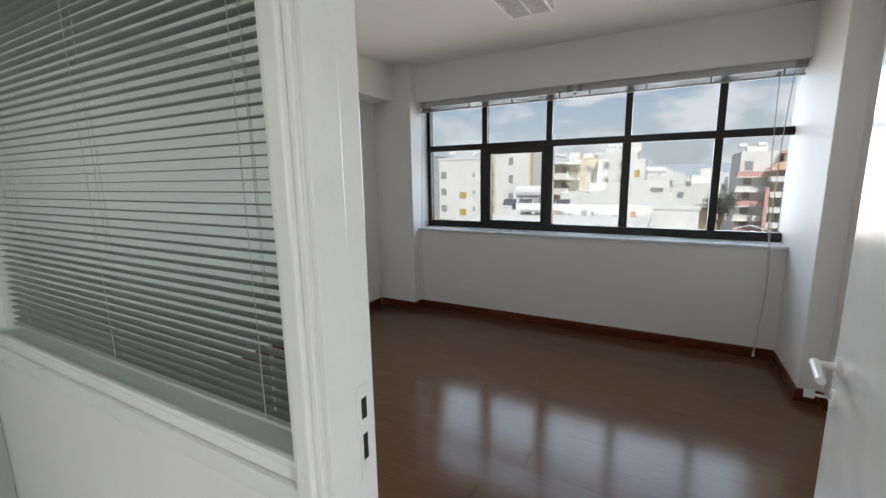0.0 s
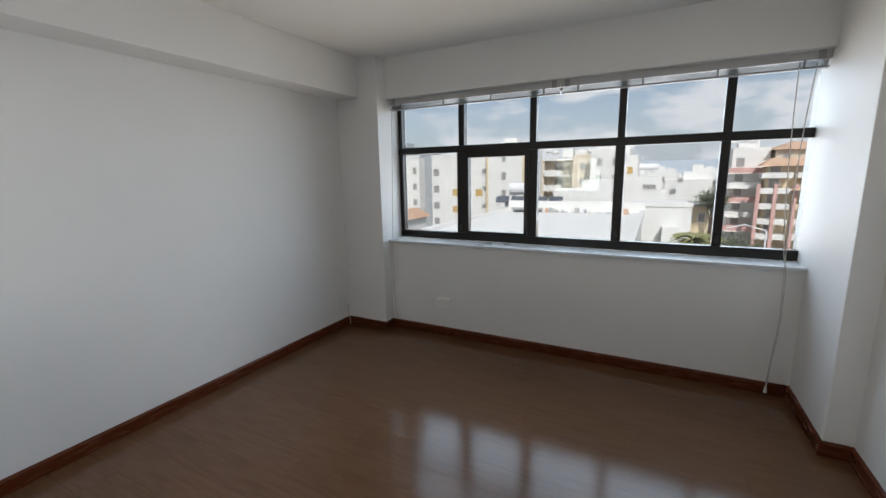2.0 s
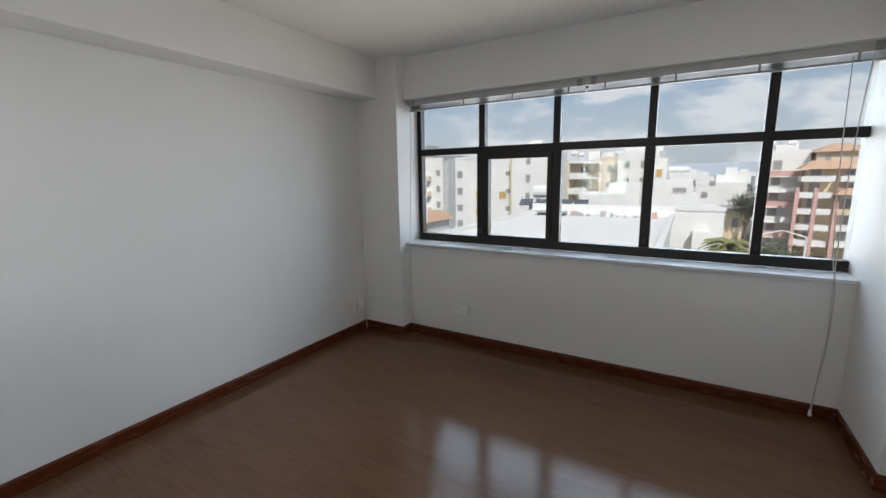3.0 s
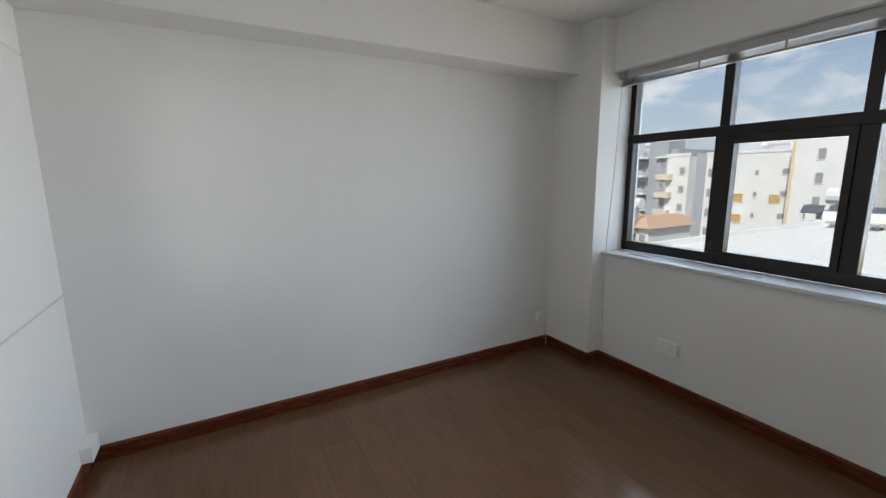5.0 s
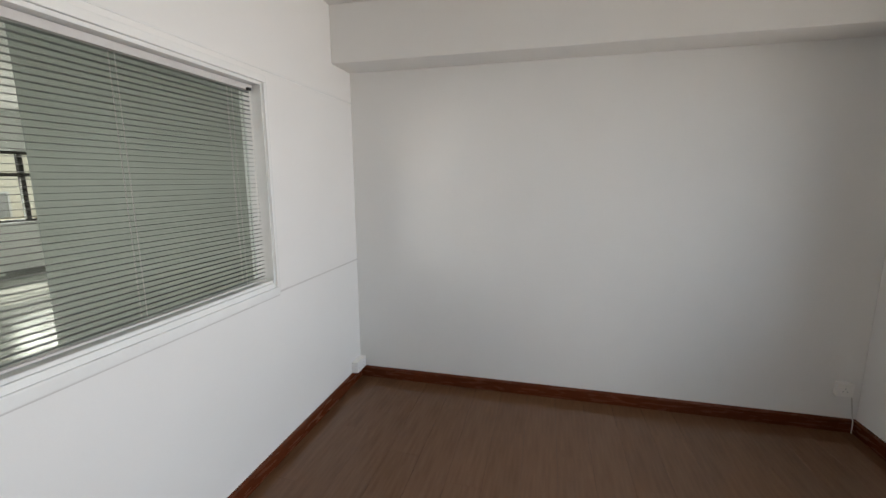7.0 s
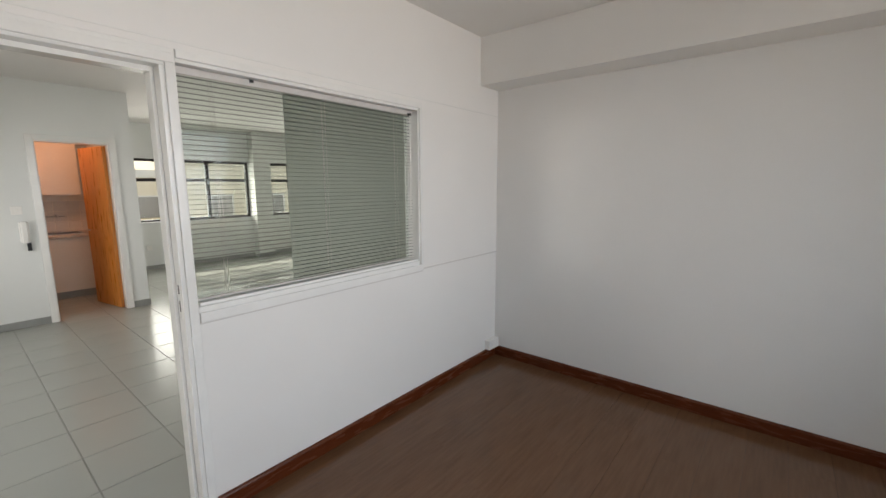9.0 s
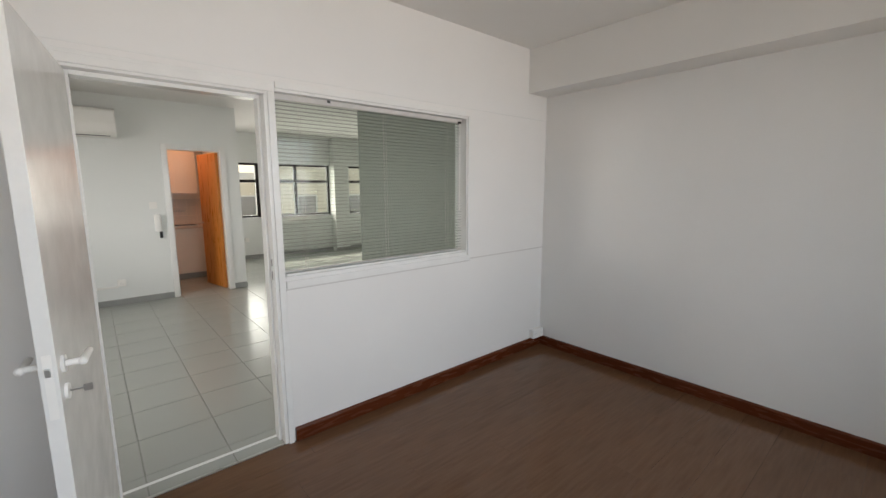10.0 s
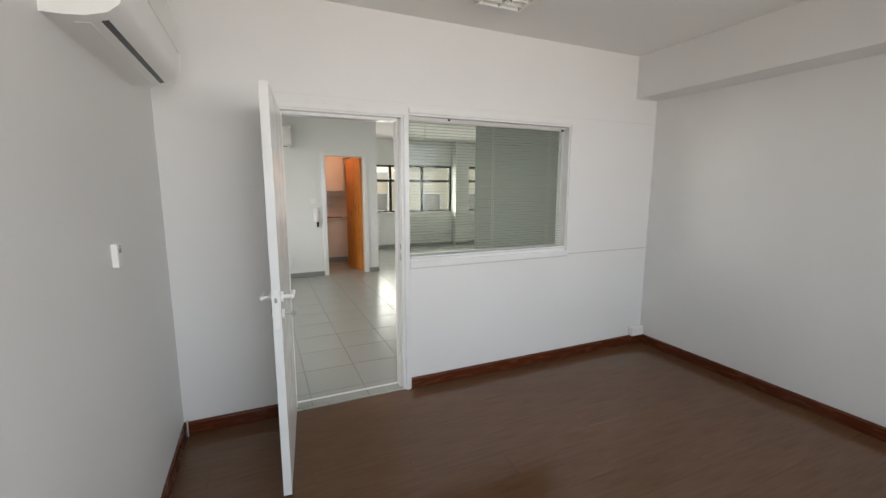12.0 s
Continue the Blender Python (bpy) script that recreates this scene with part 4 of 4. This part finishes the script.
def tile_roof(x0, x1, y0, y1, z, rise, parent):
    bm = bmesh.new()
    lo = [bm.verts.new(v) for v in ((x0, y0, z), (x1, y0, z), (x1, y1, z), (x0, y1, z))]
    m = min(x1 - x0, y1 - y0) * 0.42
    hi = [bm.verts.new(v) for v in ((x0 + m, y0 + m, z + rise), (x1 - m, y0 + m, z + rise), (x1 - m, y1 - m, z + rise), (x0 + m, y1 - m, z + rise))]
    for k in range(4):
        bm.faces.new((lo[k], lo[(k + 1) % 4], hi[(k + 1) % 4], hi[k]))
    bm.faces.new(hi)
    bm.faces.new(lo[::-1])
    hpart("roof", bm, M_ROOF, parent)


tile_roof(19.8, 29, 102, 113, 5.0, 1.6, i1)
tile_roof(17.6, 31, 98.6, 103.2, 1.9, 1.5, i1)
tile_roof(22.5, 31, 96.8, 101.4, -2.5, 1.1, i1)
for k, z in enumerate((1.7, -1.2, -4.1, -7.0, -9.9)):
    hpart("balcony", boxes((13.2, 18.6, 102.2, 104, z - 1.0, z)), M_WHITEB if k % 2 else M_PINKB, i1)
    hpart("balcony_slab", boxes((13.0, 18.8, 102.0, 104, z - 1.2, z - 1.0)), M_WHITEB, i1)
    hpart("balcony", boxes((18.0, 22.6, 98.4, 101, z - 2.0, z - 1.0)), M_WHITEB, i1)
    hpart("balcony", boxes((23.4, 30.0, 98.8, 101, z - 2.0, z - 1.0)), M_WHITEB if k != 2 else M_YELB, i1)
    hwin(i1, 15.2, 104, z + 1.1, 1.4, 1.8)
    hwin(i1, 20.4, 101, z - 0.1, 1.6, 1.7)
    hwin(i1, 25.4, 101, z - 0.1, 1.8, 1.7)
    hwin(i1, 28.6, 101, z - 0.1, 1.2, 1.7)
for x in (17.4, 20.0, 22.9):
    hpart("pillar", boxes((x, x + 0.6, 98.2, 98.8, GZ, -1.4)), M_PINKB, i1)
hwin(i1, 22.2, 103, 3.6, 0.9, 1.2)
roof_clutter(i1, 14.5, 19, 106, 115, 5.6, 4, 12)

# tile-roofed house at the left with water tanks
j = house("tiled_house", "low white house with terracotta roofs and water tanks")
hpart("wall", boxes((-34, -21.8, 39, 46, GZ, -3.6)), M_WHITEB, j)
tile_roof(-35, -24.9, 38.4, 46.6, -3.6, 1.5, j)
tile_roof(-24.2, -21.4, 38.4, 46.6, -3.6, 1.1, j)
for x in (-27.6, -25.4, -23.4, -22.4):
    hwin(j, x, 39, -4.7, 0.7, 0.9)
for x in (-25.6, -23.2):
    hpart("water_tank", rods(((x - 0.75, 38.6, -1.2), (x + 0.75, 38.6, -1.2), 0.55)), M_TANK, j)
    hpart("tank_stand", boxes((x - 0.2, x + 0.2, 38.3, 39.0, -4.2, -1.6)), M_CONC, j)

j.location.x = -3.0

# far town: white boxes out to the hills
town = bmesh.new()
rnd = random.Random(21)
for k in range(420):
    dist = rnd.uniform(150, 620)
    ang = rnd.uniform(-1.0, 0.55)
    x, y = dist * math.sin(ang), dist * math.cos(ang)
    w = rnd.uniform(5, 13)
    top = rnd.uniform(-6.5, 0.5) + dist * 0.006
    quadbox(town, x - w / 2, x + w / 2, y, y + w, GZ, top)
    if rnd.random() < 0.6:
        quadbox(town, x - w / 5, x + w / 6, y + 1, y + w / 2, top, top + rnd.uniform(1, 2.5))
tagged(part("far_town", town, M_WHITEB), "white houses of the distant town", "town", kind="stuff")
# small dark boxes put shadows, trees and openings between the far houses
tw = bmesh.new()
for k in range(900):
    dist = rnd.uniform(150, 420)
    ang = rnd.uniform(-1.0, 0.55)
    x, y, z = dist * math.sin(ang), dist * math.cos(ang), rnd.uniform(-7, -2)
    quadbox(tw, x, x + 1.6, y - 0.3, y, z, z + 1.5)
tagged(part("far_town_shadows", tw, M_DARKW), "dark boxes for shadows, trees and openings between the far houses", "town", kind="stuff")
hill = bmesh.new()
prev = None
for k in range(121):
    ang = -1.3 + k * 0.02
    hgt = 22 + 26 * noise.noise((k * 0.06, 3.1, 0)) + 10 * noise.noise((k * 0.22, 1.0, 0))
    p0 = hill.verts.new((1600 * math.sin(ang), 1600 * math.cos(ang), GZ))
    p1 = hill.verts.new((1900 * math.sin(ang), 1900 * math.cos(ang), max(8, hgt + 14)))
    if prev:
        hill.faces.new((prev[0], p0, p1, prev[1]))
    prev = (p0, p1)
tagged(part("backdrop", hill, M_HAZEBLUE), "horizon hills with the blue haze in their colour", "hills", kind="structure")


def palm(x, y, top, seed):
    ob = thing("palm_tree", (x, y, GZ), "green palm tree with drooping fronds", "tree")
    rnd = random.Random(seed)
    h = top - GZ - 1.5
    part("trunk", cyl(bmesh.new(), (0, 0, 0), (0, 0, h), 0.28, 0.18, n=10), M_BARK, ob)
    bm = bmesh.new()
    for k in range(70):
        a, lift, ln = rnd.uniform(0, 6.28), rnd.uniform(-0.2, 1.45), rnd.uniform(1.5, 2.4)
        prev = None
        for s in range(6):
            u = s / 5
            r = ln * u * math.cos(lift * (1 - u * 0.4))
            z = h + ln * (math.sin(lift) * u - 0.75 * u * u)
            w = 0.11 * math.sin(math.pi * min(0.98, u * 0.85 + 0.12))
            cx, cy = r * math.cos(a), r * math.sin(a)
            px, py = -math.sin(a) * w, math.cos(a) * w
            v = [bm.verts.new((cx + px, cy + py, z - 0.08)), bm.verts.new((cx, cy, z)), bm.verts.new((cx - px, cy - py, z - 0.08))]
            if prev:
                bm.faces.new((prev[0], prev[1], v[1], v[0]))
                bm.faces.new((prev[1], prev[2], v[2], v[1]))
            prev = v
    part("crown", bm, M_PALM, ob)


palm(3.3, 34, -1.9, 1)
palm(4.4, 33, -2.6, 2)


def tree(x, y, top, r, seed):
    ob = thing("tree", (x, y, GZ), "leafy dark green street tree", "tree")
    rnd = random.Random(seed)
    h = top - GZ
    tb = cyl(bmesh.new(), (0, 0, 0), (0, 0, h * 0.6), 0.25, 0.14, n=8)
    tips = []
    for k in range(6):
        a = k * 1.05 + rnd.uniform(-0.3, 0.3)
        tip = (r * 0.6 * math.cos(a), r * 0.6 * math.sin(a), h * rnd.uniform(0.66, 0.86))
        cyl(tb, (0, 0, h * 0.5), tip, 0.10, 0.03, n=6)
        tips.append(tip)
    part("trunk", tb, M_BARK, ob)
    verts, faces = [], []
    for k in range(2200):
        tx, ty, tz = rnd.choice(tips)
        d = Vector((rnd.gauss(0, 1), rnd.gauss(0, 1), rnd.gauss(0, 1))) * r * 0.28
        cpos = Vector((tx, ty, tz)) + d
        u = Vector((rnd.gauss(0, 1), rnd.gauss(0, 1), rnd.gauss(0, 1))).normalized() * 0.16
        v = u.orthogonal().normalized() * 0.10
        i = len(verts)
        verts += [cpos - u, cpos + v, cpos + u, cpos - v]
        faces.append((i, i + 1, i + 2, i + 3))
    me = bpy.data.meshes.new("crown")
    me.from_pydata(verts, [], faces)
    me.materials.append(M_LEAF)
    cr = new("crown", me)
    cr.parent = ob


tree(8.6, 78, -0.4, 1.9, 6)
tree(11.0, 66, -7.0, 2.6, 7)
sl = thing("street_lamp", (4.6, 21, GZ), "curved white street lamp arm", "street lamp")
part("pole", cyl(bmesh.new(), (0, 0, 0), (0, 0, 13.2), 0.06, 0.03, n=10), M_TANK, sl)
part("arm", rods(((0, 0, 13.2), (-0.7, 0, 13.42), 0.025), ((-0.7, 0, 13.42), (-1.3, 0, 13.25), 0.025)), M_TANK, sl)
# building across the street to the south of the hall
so = house("apartment_building", "pale ochre building beyond the hall windows")
hpart("wall", boxes((-30, -9, -40, -28, GZ, 3.6), (-9, 4, -44, -30, GZ, 2.2)), M_CREAM, so)
hpart("parapet", boxes((-30.2, -8.8, -28.2, -27.8, 3.6, 4.1), (-9.0, 4.2, -30.2, -29.8, 2.2, 2.7)), M_WHITEB, so)
for x in range(-28, 3, 4):
    wy = -28 if x < -9 else -30
    for z in (-6.0, -2.8, 0.2):
        if not -10 < x < -8:
            w = hpart("window", boxes((x - 0.8, x + 0.8, wy, wy + 0.08, z - 0.8, z - 0.7), (x - 0.8, x + 0.8, wy, wy + 0.08, z + 0.7, z + 0.8), (x - 0.8, x - 0.7, wy, wy + 0.08, z - 0.7, z + 0.7), (x + 0.7, x + 0.8, wy, wy + 0.08, z - 0.7, z + 0.7)), M_WHITEB, so)
            hpart("pane", boxes((x - 0.7, x + 0.7, wy, wy + 0.03, z - 0.7, z + 0.7)), M_DARKW, w)
    hpart("balcony", boxes((x - 1.9, x + 1.9, wy, wy + 1.1, -1.4, -0.5)), M_YELB, so)

# ---- floors, piece by piece ----
fl = tagged(part("floor", boxes((W, E, 1.222, N, -0.05, -0.004), (E, E + 0.05, 1.222, 4.06, -0.05, -0.004)), M_GAP), "glossy dark brown wood laminate floor", "floor", kind="structure")
PW, PL = 0.193, 1.21
plank_meshes = {}


def plank(x0, x1, y0, y1):
    key = (round(x1 - x0, 3), round(y1 - y0, 3))
    if key not in plank_meshes:
        w, d = key
        bm = bmesh.new()
        e = 0.0004
        vs = [bm.verts.new(v) for v in ((0.0003, 0.0003, -0.004), (w - 0.0003, 0.0003, -0.004), (w - 0.0003, d - 0.0003, -0.004), (0.0003, d - 0.0003, -0.004), (e, e, 0), (w - e, e, 0), (w - e, d - e, 0), (e, d - e, 0))]
        for f in ((4, 5, 6, 7), (0, 1, 5, 4), (1, 2, 6, 5), (2, 3, 7, 6), (3, 0, 4, 7)):
            bm.faces.new([vs[i] for i in f])
        plank_meshes[key] = mesh_of("plank", bm, M_FLOOR)
    o = new("plank", plank_meshes[key])
    o.parent, o.location = fl, (x0, y0, 0)


y = 1.235
row = 0
while y < N - 0.01:
    d = min(PW, N - y)
    x = W - ((row * 0.43) % 1.0) * PL
    while x < E - 0.02:
        xa, xb = max(x, W), min(x + PL, E)
        if xb - xa > 0.02:
            plank(xa, xb, y, y + d)
        x += PL
    y += d
    row += 1

hf = tagged(part("hall_floor", boxes((HX0, HX1, SOUTH_Y, 1.222, -0.06, -0.003)), M_GROUT), "pale grey-green glazed floor tiles with grey joints", "floor", kind="structure")
TP = 0.41
tmesh = mesh_of("tile", boxes((0.003, TP - 0.003, 0.003, TP - 0.003, -0.008, 0.0), bevel=0.0015, seg=1), M_TILE)
rest = bmesh.new()
for i in range(-14, 6):
    for k in range(-15, 3):
        x0, y0 = 0.20 + i * TP, -0.21 + k * TP
        if x0 + TP > HX1 or y0 + TP > 1.25 or y0 < SOUTH_Y:
            continue
        near = -3.0 < x0 < 1.6 and y0 > -5.7
        if near:
            o = new("tile", tmesh)
            o.parent, o.location = hf, (x0, y0, 0)
        else:
            quadbox(rest, x0 + 0.003, x0 + TP - 0.003, y0 + 0.003, y0 + TP - 0.003, -0.003, 0.0)
for i in range(-4, 4):
    x0 = 0.20 + i * TP
    if -1.3 < x0 < 1.7:
        quadbox(rest, x0 + 0.003, x0 + TP - 0.003, 1.023, 1.219, -0.003, 0.0)
part("far_tiles", rest, M_TILE, hf)["kind"] = "stuff"
